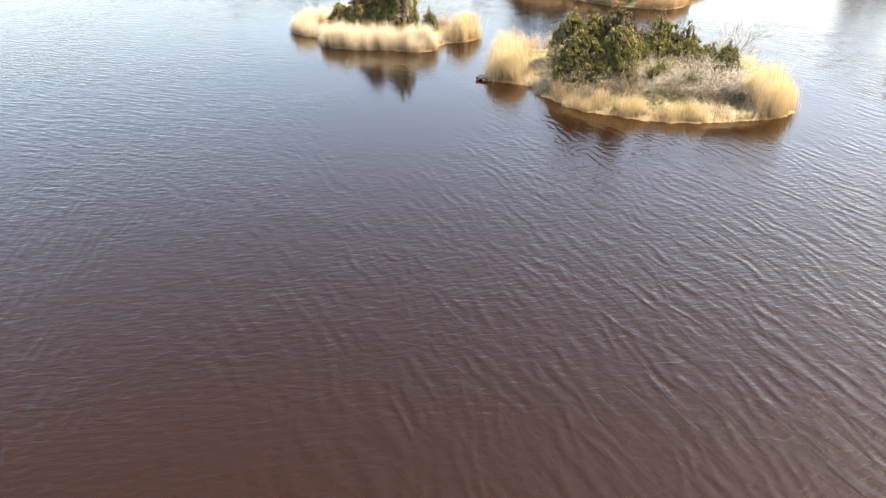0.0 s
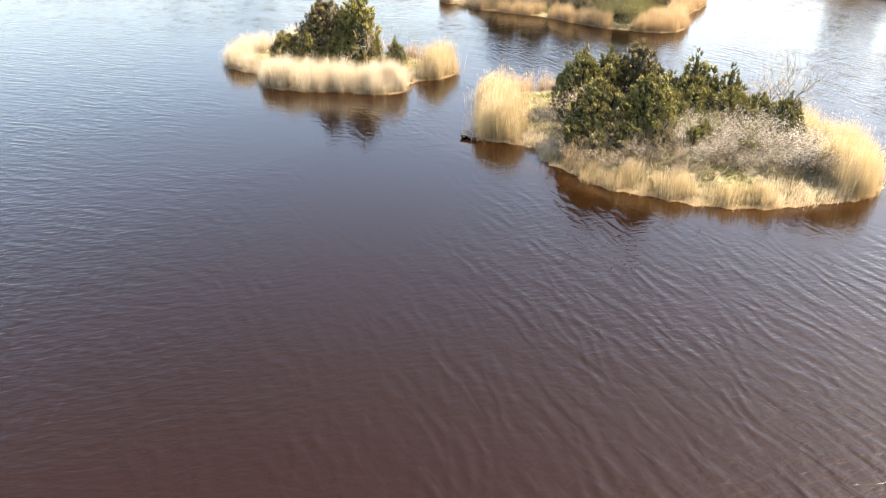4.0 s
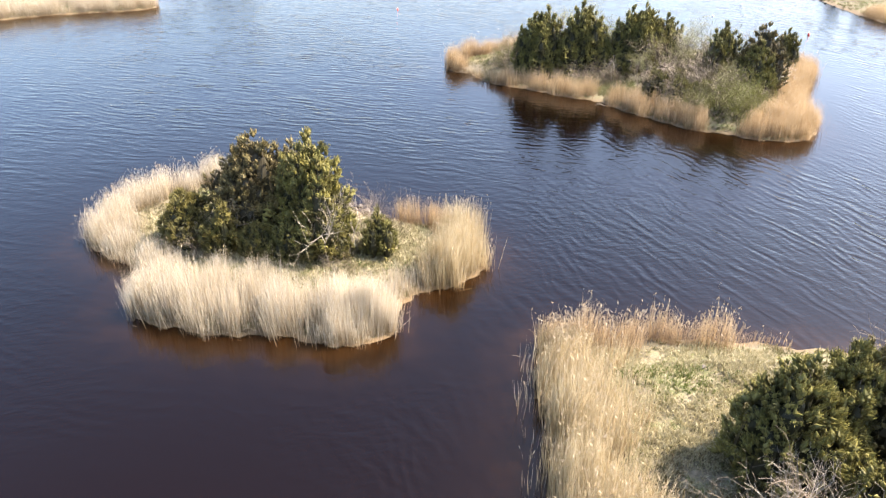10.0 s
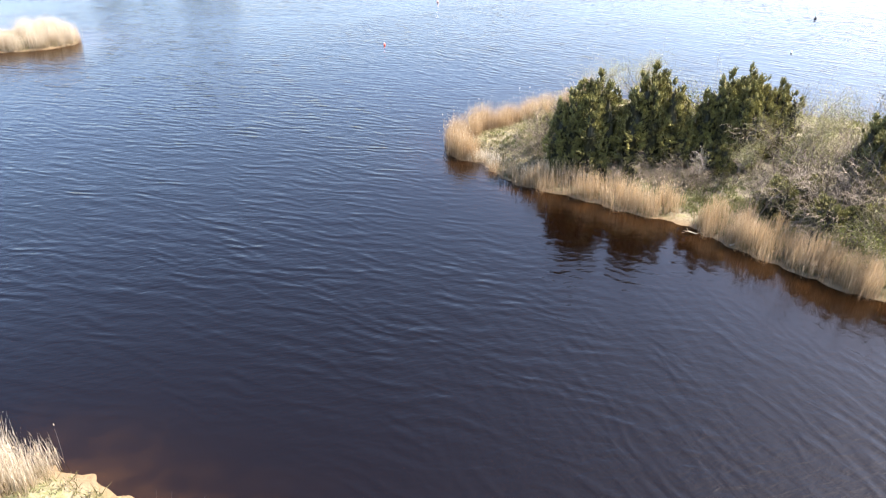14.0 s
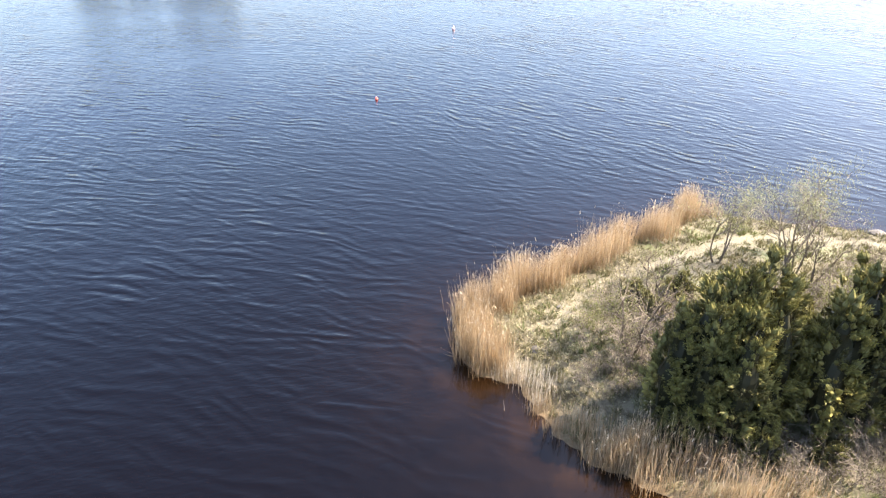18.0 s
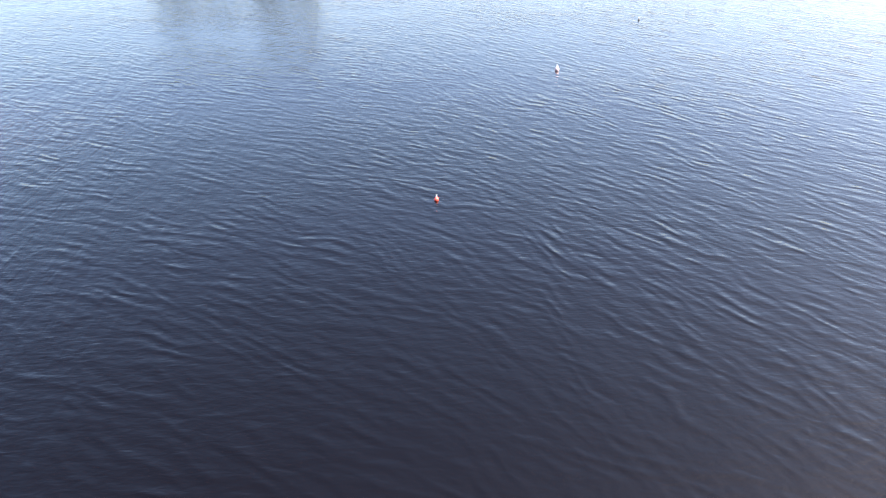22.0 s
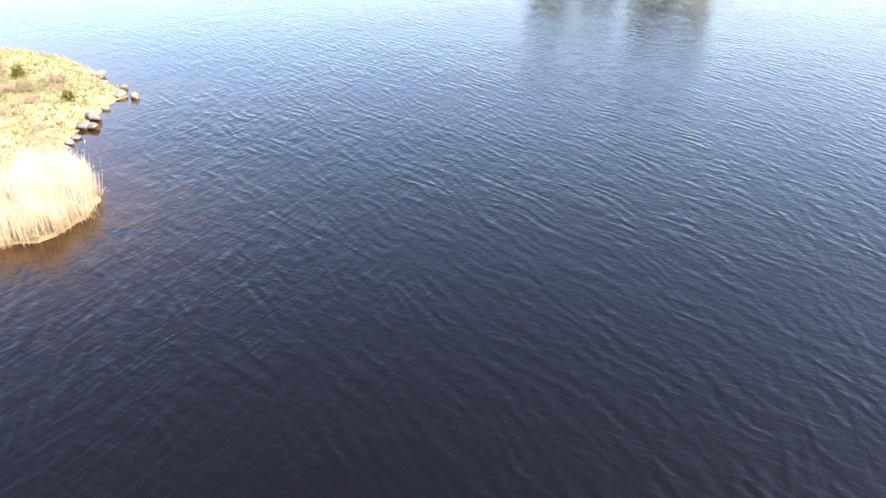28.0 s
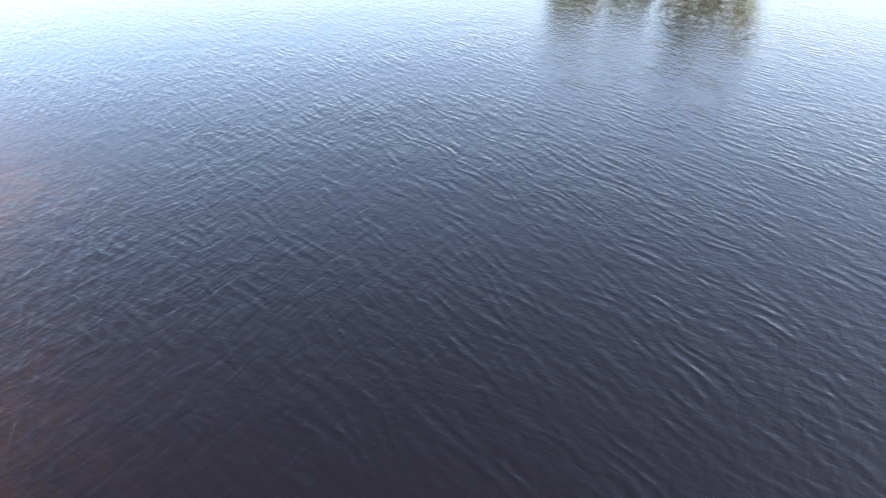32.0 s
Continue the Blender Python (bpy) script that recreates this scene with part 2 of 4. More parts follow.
def water_material():
    m = Nodes("lake_water")
    # peat-brown water, darker towards +y, and paler over the shallows
    tc = m.tree.nodes.new("ShaderNodeTexCoord")
    xyz = m.tree.nodes.new("ShaderNodeSeparateXYZ")
    m.tree.links.new(tc.outputs["Object"], xyz.inputs[0])
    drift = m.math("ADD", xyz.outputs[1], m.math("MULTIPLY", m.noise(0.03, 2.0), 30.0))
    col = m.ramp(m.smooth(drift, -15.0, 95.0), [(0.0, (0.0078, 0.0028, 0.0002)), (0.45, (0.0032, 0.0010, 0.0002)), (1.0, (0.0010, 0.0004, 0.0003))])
    bed = m.ramp(m.noise(0.9, 4.0), [(0.35, (0.03, 0.013, 0.0035)), (0.65, (0.075, 0.034, 0.010))])
    col = m.mix(m.attr("shallow"), col, bed)
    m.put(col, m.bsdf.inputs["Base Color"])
    m.put(m.math("ADD", 0.13, m.math("MULTIPLY", m.attr("lee"), -0.05)), m.bsdf.inputs["Roughness"])  # unseen ripples outside the lee
    m.bsdf.inputs["IOR"].default_value = 1.28
    # wind waves: crests along x on the open water, slanting ones round the near islets, cross ripples in the north-west
    x, y = xyz.outputs[0], xyz.outputs[1]
    north = m.smooth(m.math("ADD", m.math("SUBTRACT", y, m.math("MULTIPLY", x, 1.8)), m.math("MULTIPLY", m.noise(0.05, 1.0), 25.0)), 30.0, 78.0)
    west = m.smooth(m.math("SUBTRACT", y, m.math("MULTIPLY", x, 1.6)), 105.0, 150.0)

    def train(turn, length, seedling):
        """A wave train: crests that wander, of uneven height, and grouped by a second train at a small angle."""
        total = None
        for k, (swing, share) in enumerate(((0.0, 0.6), (17.0, 0.4))):
            v = m.coords((1, 1, 1), turn + swing)
            sep = m.tree.nodes.new("ShaderNodeSeparateXYZ")
            m.tree.links.new(v, sep.inputs[0])
            wander = m.noise(1.0, 2.0, 0.5, m.coords((0.20, 0.42, 1), turn + swing + seedling))
            phase = m.math("ADD", m.math("MULTIPLY", sep.outputs[1], 6.2832 / (length * (1.0 - 0.28 * k))), m.math("MULTIPLY", wander, 22.0))
            crest = m.math("POWER", m.math("ADD", m.math("MULTIPLY", m.math("SINE", phase), 0.5), 0.5), 1.4)
            rise = m.smooth(m.noise(1.0, 1.0, 0.5, m.coords((0.30, 0.55, 1), turn + swing + 40.0 + seedling)), 0.30, 0.72)
            bit = m.math("MULTIPLY", m.math("MULTIPLY", crest, rise), share)
            total = bit if total is None else m.math("ADD", total, bit)
        return total

    a = m.math("ADD", m.math("MULTIPLY", train(8, 0.90, 0.0), 0.38), m.math("MULTIPLY", m.noise(1.0, 1.5, 0.5, m.coords((0.55, 1.4, 1), 10), 0.6), 0.48))
    e = m.math("ADD", m.math("MULTIPLY", train(32, 1.0, 3.0), 0.40), m.math("MULTIPLY", m.noise(1.0, 1.5, 0.5, m.coords((0.55, 1.4, 1), 33), 0.6), 0.46))
    east = m.math("MULTIPLY", m.smooth(m.math("ADD", x, m.math("MULTIPLY", y, 0.3)), 10.0, 32.0), m.smooth(y, 82.0, 100.0))
    b = m.math("ADD", m.math("MULTIPLY", train(-122, 0.80, 7.0), 0.36), m.math("MULTIPLY", m.noise(1.0, 2.0, 0.5, m.coords((0.42, 1.55, 1), -122), 0.7), 0.5))
    c = m.noise(1.0, 2.0, 0.5, m.coords((0.6, 2.0, 1), -104), 0.7)
    d = m.noise(1.0, 2.5, 0.55, m.coords((1.6, 4.2, 1), -15), 0.4)
    swell = m.math("ADD", m.math("MULTIPLY", a, m.math("ADD", m.math("MULTIPLY", north, 0.78), 0.22)), m.math("MULTIPLY", b, m.math("SUBTRACT", 1.2, m.math("MULTIPLY", north, 1.0))))
    swell = m.math("ADD", m.math("MULTIPLY", swell, m.math("SUBTRACT", 1.0, m.math("MULTIPLY", east, 0.6))), m.math("MULTIPLY", e, m.math("MULTIPLY", east, 0.95)))
    swell = m.math("ADD", swell, m.math("MULTIPLY", c, m.math("MULTIPLY", west, 0.35)))
    gust = m.math("ADD", m.math("MULTIPLY", m.smooth(m.noise(0.06, 2.0), 0.3, 0.65), 0.4), 0.6)
    calm = m.math("SUBTRACT", 1.0, m.math("MULTIPLY", m.attr("lee"), 0.93))
    h = m.math("MULTIPLY", m.math("ADD", swell, m.math("MULTIPLY", d, m.math("SUBTRACT", 0.48, m.math("MULTIPLY", m.smooth(y, 15.0, 75.0), 0.24)))), m.math("MULTIPLY", gust, m.math("MULTIPLY", calm, m.math("ADD", 1.0, m.math("MULTIPLY", m.smooth(y, 80.0, 125.0), -0.10)))))
    h = m.math("MULTIPLY", h, m.math("ADD", 0.65, m.math("MULTIPLY", m.smooth(m.math("ADD", y, m.math("MULTIPLY", x, 2.0)), -5.0, 35.0), 0.4)))
    m.bump(h, 1.0, 0.102)
    return m.mat


TURF, WATER = ground_material(), water_material()

# ---- small builders ----
rng = np.random.default_rng(7)


def part(name, bm, material, parent, label=""):
    me = bpy.data.meshes.new(name)
    bm.to_mesh(me)
    bm.free()
    me.materials.append(material)
    ob = new(name, me)
    ob.parent = parent
    return tagged(ob, label)


def sheet(name, verts, faces, material, parent=None, smooth=False, **attributes):
    """A mesh object from arrays, with float values at its points."""
    me = bpy.data.meshes.new(name)
    verts, faces = np.asarray(verts, np.float32), np.asarray(faces, np.int32)
    me.vertices.add(len(verts))
    me.vertices.foreach_set("co", verts.ravel())
    n = faces.shape[1]
    me.loops.add(faces.size)
    me.loops.foreach_set("vertex_index", faces.ravel())
    me.polygons.add(len(faces))
    me.polygons.foreach_set("loop_start", np.arange(0, faces.size, n, dtype=np.int32))
    me.polygons.foreach_set("use_smooth", np.full(len(faces), smooth))
    for key, values in attributes.items():
        me.attributes.new(key, "FLOAT", "POINT").data.foreach_set("value", np.asarray(values, np.float32))
    me.update(calc_edges=True)
    me.materials.append(material)
    ob = new(name, me)
    if parent:
        ob.parent = parent
    return ob


def thing(name, at=(0, 0, 0), turn=0.0, size=1.0, **tags):
    ob = new(name)
    ob.matrix_world = pose(*at, 0, 0, turn) @ Matrix.Diagonal((size, size, size, 1))
    return tagged(ob, **tags)


def unit(v):
    return v / np.maximum(np.linalg.norm(v, axis=-1, keepdims=True), 1e-9)


def blade_mesh(foot, way, length, width, bend, rnd, low=0.0):
    """Bent blades, each of two quads and a tip: foot points, directions, lengths and widths, as arrays."""
    n = len(foot)
    side = unit(np.cross(way, rnd.normal(size=(n, 3))))
    lean = unit(rnd.normal(size=(n, 3)) * [1, 1, 0.1]) * (bend * length)[:, None]
    mid, top = foot + way * (0.55 * length)[:, None] + lean * 0.3, foot + way * length[:, None] + lean
    w = (width / 2)[:, None]
    v = np.stack([foot - side * w, foot + side * w, mid - side * w * 0.8, mid + side * w * 0.8, top], 1).reshape(-1, 3)
    k = np.arange(n)[:, None] * 5
    f = np.concatenate([k + [0, 1, 3], k + [0, 3, 2], k + [2, 3, 4]])
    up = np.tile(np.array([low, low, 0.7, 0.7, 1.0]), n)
    return v, f, up, top


def diamonds(centre, way, length, width, rnd, face=None):
    """Small leaves: two triangles each, turned at random or towards the directions in face."""
    n = len(centre)
    side = unit(np.cross(way, rnd.normal(size=(n, 3)) if face is None else face + rnd.normal(0, 0.3, (n, 3)))) * (width / 2)[:, None]
    lift = way * length[:, None]
    v = np.stack([centre, centre + lift * 0.5 + side, centre + lift, centre + lift * 0.5 - side], 1).reshape(-1, 3)
    k = np.arange(n)[:, None] * 4
    return v, np.concatenate([k + [0, 1, 2], k + [0, 2, 3]]), np.tile([0.35, 0.8, 1.0, 0.8], n)


def tubes(segments):
    """Three-sided tapered sticks from rows of start, end, and the two radii."""
    s = np.asarray(segments, float)
    a, b, ra, rb = s[:, :3], s[:, 3:6], s[:, 6:7], s[:, 7:8]
    way = unit(b - a)
    u = unit(np.cross(way, np.where(np.abs(way[:, 2:]) < 0.9, [[0, 0, 1.0]], [[1.0, 0, 0]])))
    w = np.cross(way, u)
    rings = []
    for ang in (0, 2.0944, 4.18879):
        d = u * math.cos(ang) + w * math.sin(ang)
        rings += [a + d * ra, b + d * rb]
    v = np.stack(rings, 1).reshape(-1, 3)
    k = np.arange(len(s))[:, None] * 6
    fine = s[:, 6] < 0.0085
    f = np.concatenate([k + [0, 2, 3, 1], k[~fine] + [2, 4, 5, 3], k[~fine] + [4, 0, 1, 5]])
    return v, f


# ---- the lie of the land ----
def closed_curve(points, steps=10):
    """A smooth closed line through a few corners."""
    p = np.array(points, float)
    t = np.linspace(0, 1, steps, endpoint=False)[:, None]
    out = []
    for i in range(len(p)):
        a, b, c, d = (p[(i + k) % len(p)] for k in (-1, 0, 1, 2))
        out.append(0.5 * (2 * b + (c - a) * t + (2 * a - 5 * b + 4 * c - d) * t**2 + (3 * b - a - 3 * c + d) * t**3))
    return np.concatenate(out)


def wobble(x, y, scale, seed=0.0):
    return np.array([noise.noise((float(a) * scale, float(b) * scale, seed)) for a, b in zip(np.ravel(x), np.ravel(y))]).reshape(np.shape(x))


class Islet:
    """A shoreline with its rise: corners counter-clockwise, the height of its top and the steepness of its bank."""

    def __init__(self, name, corners, top=0.8, slope=0.35, trim=0.0):
        self.name, self.steps, self.top, self.slope = name, 10, top, slope
        self.line = closed_curve(corners, self.steps)
        n = len(self.line)
        k = np.arange(n)
        tangent = unit(np.roll(self.line, -1, 0) - np.roll(self.line, 1, 0))
        self.inward = np.stack([-tangent[:, 1], tangent[:, 0]], 1)
        self.line = self.line + self.inward * trim - self.inward * (0.22 * np.sin(k * 1.7) * np.sin(k * 0.61))[:, None]

    def inside(self, xy):
        """Metres from the shore, positive on land."""
        xy = np.asarray(xy, float).reshape(-1, 2)
        a, b = self.line, np.roll(self.line, -1, 0)
        best, odd = np.full(len(xy), 1e9), np.zeros(len(xy), bool)
        for p, q in zip(a, b):
            d = q - p
            t = np.clip(((xy - p) @ d) / (d @ d), 0, 1)
            best = np.minimum(best, np.hypot(*(xy - p - t[:, None] * d).T))
            if p[1] != q[1]:
                cross = ((p[1] > xy[:, 1]) != (q[1] > xy[:, 1])) & (xy[:, 0] < (q[0] - p[0]) * (xy[:, 1] - p[1]) / (q[1] - p[1]) + p[0])
                odd ^= cross
        return np.where(odd, best, -best)

    def height(self, xy, far=None):
        xy = np.asarray(xy, float).reshape(-1, 2)
        d = self.inside(xy) if far is None else far
        rise = self.top * (1 - np.exp(-np.maximum(d, 0) * self.slope / self.top))
        lumps = 0.10 * wobble(xy[:, 0], xy[:, 1], 0.9) + 0.22 * wobble(xy[:, 0], xy[:, 1], 0.25, 3.0)
        return np.where(d > 0, 0.03 + rise + lumps * np.clip(d / 1.5, 0, 1), np.maximum(0.03 + d * 0.35, -0.6))

    def z(self, x, y):
        return float(self.height([(x, y)])[0])

    def along(self, s):
        """Place and inward direction at s, counted in corners."""
        k = (np.asarray(s) * self.steps) % len(self.line)
        i = k.astype(int)
        f = (k - i)[..., None]
        j = (i + 1) % len(self.line)
        return self.line[i] * (1 - f) + self.line[j] * f, unit(self.inward[i] * (1 - f) + self.inward[j] * f)

    def build(self, cell, label, tracks=()):
        lo, hi = self.line.min(0) - 1.5, self.line.max(0) + 1.5
        gx, gy = np.arange(lo[0], hi[0], cell), np.arange(lo[1], hi[1], cell)
        xx, yy = np.meshgrid(gx, gy)
        xy = np.stack([xx.ravel(), yy.ravel()], 1)
        d = self.inside(xy)
        z = self.height(xy, d)
        path = np.zeros(len(xy))
        for (x0, y0), (x1, y1) in zip(tracks[:-1], tracks[1:]):
            p, e = np.array((x0, y0)), np.array((x1 - x0, y1 - y0))
            t = np.clip(((xy - p) @ e) / (e @ e), 0, 1)
            path = np.maximum(path, 1 - np.clip((np.hypot(*(xy - p - t[:, None] * e).T) - 0.2) / 0.4, 0, 1))
        i = np.arange(len(xy)).reshape(xx.shape)
        f = np.stack([i[:-1, :-1], i[:-1, 1:], i[1:, 1:], i[1:, :-1]], -1).reshape(-1, 4)
        f = f[(d[f] > -1.4).any(1)]
        wet = np.clip(1 - d / 0.5, 0, 1)
        ob = sheet("ground", np.c_[xy, z], f, TURF, smooth=True, path=path, wet=wet)
        return tagged(ob, label, "islet ground", kind="structure")


NEAR = Islet("near islet", [(2.5, 27.2), (4.3, 26.3), (5.8, 25.5), (6.1, 23.6), (7.4, 21.9), (9.0, 19.7), (11.2, 18.7), (13.4, 17.7), (16.5, 17.4), (19.5, 18.1),
                            (22.0, 18.8), (23.9, 20.5), (24.3, 23.5), (23.0, 28.0), (20.5, 33.0), (16.5, 36.3), (12.2, 37.3), (8.5, 37.6), (5.0, 37.3), (2.9, 37.1), (2.6, 34.5), (2.5, 31.0)], 1.0, 0.4, 0.3)
MID = Islet("middle islet", [(-18.9, 44.6), (-17.3, 42.8), (-15.1, 41.5), (-14.5, 39.8), (-14.1, 38.4), (-13.0, 37.4), (-9.7, 36.6), (-7.5, 36.7), (-5.2, 36.1), (-3.6, 36.4), (-2.5, 37.2), (-2.4, 38.9),
                             (-1.6, 40.1), (-0.4, 40.5), (1.0, 41.9), (1.4, 43.6), (0.6, 45.6), (-0.9, 46.8), (-2.6, 47.6), (-4.4, 48.0), (-6.9, 49.4), (-9.0, 50.6), (-11.9, 52.1), (-14.5, 52.3), (-16.8, 51.0), (-18.4, 48.6)], 0.8, 0.35, 0.45)
FAR = Islet("far islet", [(-1.8, 79.2), (-1.1, 77.3), (0.4, 76.6), (1.0, 75.3), (2.4, 73.4), (5.3, 71.8), (8.0, 69.9), (10.5, 68.6), (12.0, 66.5), (13.7, 64.6), (16.0, 62.3), (18.4, 61.4), (20.0, 60.3),
                          (23.2, 60.2), (25.3, 62.5), (26.3, 66.5), (28.0, 71.0), (30.8, 75.5), (32.3, 80.5), (28.0, 84.5), (22.5, 87.3), (17.5, 88.8), (13.0, 89.8), (9.5, 90.2), (6.0, 87.8), (3.3, 85.3), (0.7, 82.9), (-1.2, 81.3)], 1.3, 0.3, 0.3)
WEST = Islet("west islet", [(-80, 94), (-66, 95.5), (-57, 97.5), (-52, 101), (-46.9, 103.5), (-42.9, 105.0), (-40.9, 106.8), (-40.6, 108.5), (-42.8, 111.2), (-47.5, 112.2), (-51.7, 113.2), (-55.3, 116.0), (-58.5, 119.0),
                            (-60.0, 121.0), (-65.0, 121.4), (-69.0, 122.3), (-78.0, 121.8), (-90.0, 116.0), (-94.0, 104.0)], 1.0, 0.3)
EAST = Islet("east shore", [(51.8, 99), (56, 88), (72, 74), (100, 70), (126, 85), (130, 120), (105, 142), (70, 140), (53.5, 129), (51.2, 122), (50.7, 116), (50.8, 108)], 1.2, 0.25)
NORTH = Islet("north shore", [(-160, 226), (-110, 226), (-92, 232), (-76, 240), (-56, 250), (-20, 275), (30, 300), (60, 350), (-40, 420), (-180, 380), (-230, 290)], 2.0, 0.15)
NEAR.build(0.35, "low grassy islet with a green clearing among junipers")
MID.build(0.35, "small grassy islet ringed by dry reeds")
PATHWAY = [(2.0, 79.5), (2.9, 81.2), (4.2, 82.6), (5.6, 83.4), (7.3, 84.4), (9.2, 85.7), (11.4, 86.6), (14.5, 86.9), (18, 86)]
FAR.build(0.4, "long islet of dry tussock grass with a worn path", PATHWAY)


def off_path(xy, line=PATHWAY, wide=0.30):
    """Which places lie beside the worn path."""
    near = np.full(len(xy), 1e9)
    for p, q in zip(line[:-1], line[1:]):
        p, e = np.array(p), np.array(q) - np.array(p)
        t = np.clip(((xy - p) @ e) / (e @ e), 0, 1)
        near = np.minimum(near, np.hypot(*(xy - p - t[:, None] * e).T))
    return near > wide * rng.uniform(0.6, 1.3, len(xy))


WEST.build(0.7, "flat sunlit islet of pale grass with a stony shore")
EAST.build(1.6, "far reedy shore of the lake")
NORTH.build(4.0, "distant wooded lake shore")


def lake():
    xs = np.r_[-3000, -1200, -500, -250, -150, np.arange(-100, 70, 1.25), 80, 120, 200, 400, 1000, 3000]
    ys = np.r_[-3000, -1000, -300, -120, -60, np.arange(-30, 150, 1.25), np.arange(152, 250, 6.0), 300, 500, 1200, 3000]
    xx, yy = np.meshgrid(xs, ys)
    xy = np.stack([xx.ravel(), yy.ravel()], 1)
    d = np.max([isl.inside(xy) for isl in (NEAR, MID, FAR, WEST)], 0)
    sheltered = np.max([isl.inside(xy) for isl in (NEAR, MID)], 0)
    shallow = np.exp(np.minimum(d, 0) / 0.9)
    deep_edge = np.maximum(np.exp(np.minimum(FAR.inside(xy), 0) / 2.2) * 0.3, np.exp(np.minimum(WEST.inside(xy), 0) / 3.2) * 1.0)
    lee = np.maximum(np.maximum(np.exp(np.minimum(sheltered, 0) / 6.5), 0.8 * np.exp(np.minimum(d, 0) / 2.0)), 0.92 * np.exp(-((xy[:, 0] + 2.0) / 10.0) ** 2 - ((xy[:, 1] - 19.5) / 13.0) ** 2))
    lee = np.maximum(lee, np.exp(np.minimum(FAR.inside(xy), 0) / 8.0) * np.clip((79.0 - xy[:, 1] + 0.4 * xy[:, 0]) / 9.0, 0, 1))
    lee = np.maximum(lee, 0.8 * np.exp(-((xy[:, 0] + 10.0) / 9.0) ** 2 - ((xy[:, 1] - 28.0) / 8.0) ** 2))
    lee = np.clip(lee * 1.2, 0, 1)
    # wind funnels between the near and the far islet
    lee *= 1 - 0.75 * np.exp(-((xy[:, 0] - 10.0) / 9.0) ** 2 - ((xy[:, 1] - 47.0) / 8.0) ** 2)
    # still water under the wooded shore
    lee = np.maximum(lee, 1.0 * np.exp(np.minimum(NORTH.inside(xy), 0) / 45.0) * np.clip((xy[:, 1] - 150.0) / 40.0, 0, 1))
    i = np.arange(len(xy)).reshape(xx.shape)
    f = np.stack([i[:-1, :-1], i[:-1, 1:], i[1:, 1:], i[1:, :-1]], -1).reshape(-1, 4)
    ob = sheet("water", np.c_[xy, np.zeros(len(xy))], f, WATER, smooth=True, shallow=np.maximum(shallow * 0.25, deep_edge * 0.35), lee=lee)
    tagged(ob, "peat-brown lake water ruffled by a light wind", "lake", kind="structure")


lake()


# ---- reeds and grass ----
def reed_bed(islet, s0, s1, width, tall, label, material=None, density=95, offset=-0.05, droop=0.07, plumes=0.05):
    """A belt of reeds along a stretch of the shore, in patches, as tall as given."""
    s = np.linspace(s0, s1, 200)
    p, _ = islet.along(s)
    run = np.r_[0, np.cumsum(np.hypot(*np.diff(p, axis=0).T))]
    n = int(3.6 * density * width * run[-1])
    at = np.interp(rng.uniform(0, run[-1], n), run, s)
    p, inward = islet.along(at)
    depth = offset + rng.beta(1.1, 1.3, n) * width * (0.75 + 0.5 * np.sin(at * 3.1) ** 2)
    xy = p + inward * depth[:, None] + rng.normal(0, 0.12, (n, 2)) - inward * (0.22 * np.sin(at * 7.3) * np.sin(at * 2.9 + 1.0) + rng.exponential(0.08, n))[:, None]
    clump = wobble(xy[:, 0], xy[:, 1], 0.75, 9.0)
    keep = clump > rng.uniform(-0.75, -0.05, n)
    xy, clump, depth = xy[keep], clump[keep], depth[keep]
    n = len(xy)
    ends = 0.45 + 0.55 * np.clip(np.minimum(np.abs(at[keep] - s0), np.abs(at[keep] - s1)) * 1.6, 0, 1)
    high = tall * (0.80 + 0.5 * clump + rng.normal(0, 0.13, n)) * (0.7 + 0.3 * ends)
    thin = np.clip(1.25 - depth / max(width, 0.1) * 0.45, 0.55, 1.0)
    high = np.clip(high * thin, 0.35, tall * 1.25)
    foot = np.c_[xy, np.maximum(islet.height(xy), -0.05) - 0.03]
    lean = rng.normal(0, 0.07, (n, 2)) + 0.10 * np.stack([wobble(xy[:, 0], xy[:, 1], 0.5, 20.0), wobble(xy[:, 0], xy[:, 1], 0.5, 30.0)], 1)
    # the outermost stalks lean over the water, and some are broken
    _, inward = islet.along(at[keep])
    outer = np.clip(1.0 - (depth - offset) / 0.5, 0, 1)
    lean -= inward * (outer * rng.uniform(-0.06, 0.09, n))[:, None]
    broken = rng.uniform(size=n) < 0.03
    lean[broken] = rng.normal(0, 0.9, (int(broken.sum()), 2))
    high[broken] *= 0.6
    high *= 1.0 - outer * rng.uniform(0.0, 0.5, n)
    way = unit(np.c_[lean, np.ones(n)])
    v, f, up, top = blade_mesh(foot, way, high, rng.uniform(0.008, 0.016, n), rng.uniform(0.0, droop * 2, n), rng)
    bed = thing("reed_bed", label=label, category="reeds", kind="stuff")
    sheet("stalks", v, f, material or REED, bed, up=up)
    pick = rng.uniform(size=n) < plumes
    t = top[pick]
    v, f, up = diamonds(t - [0, 0, 0.05], unit(np.c_[rng.normal(0, 0.5, (len(t), 2)), np.ones(len(t))]), rng.uniform(0.12, 0.22, len(t)), rng.uniform(0.02, 0.04, len(t)), rng)
    sheet("plumes", v, f, PLUME, bed, up=up)
    return bed


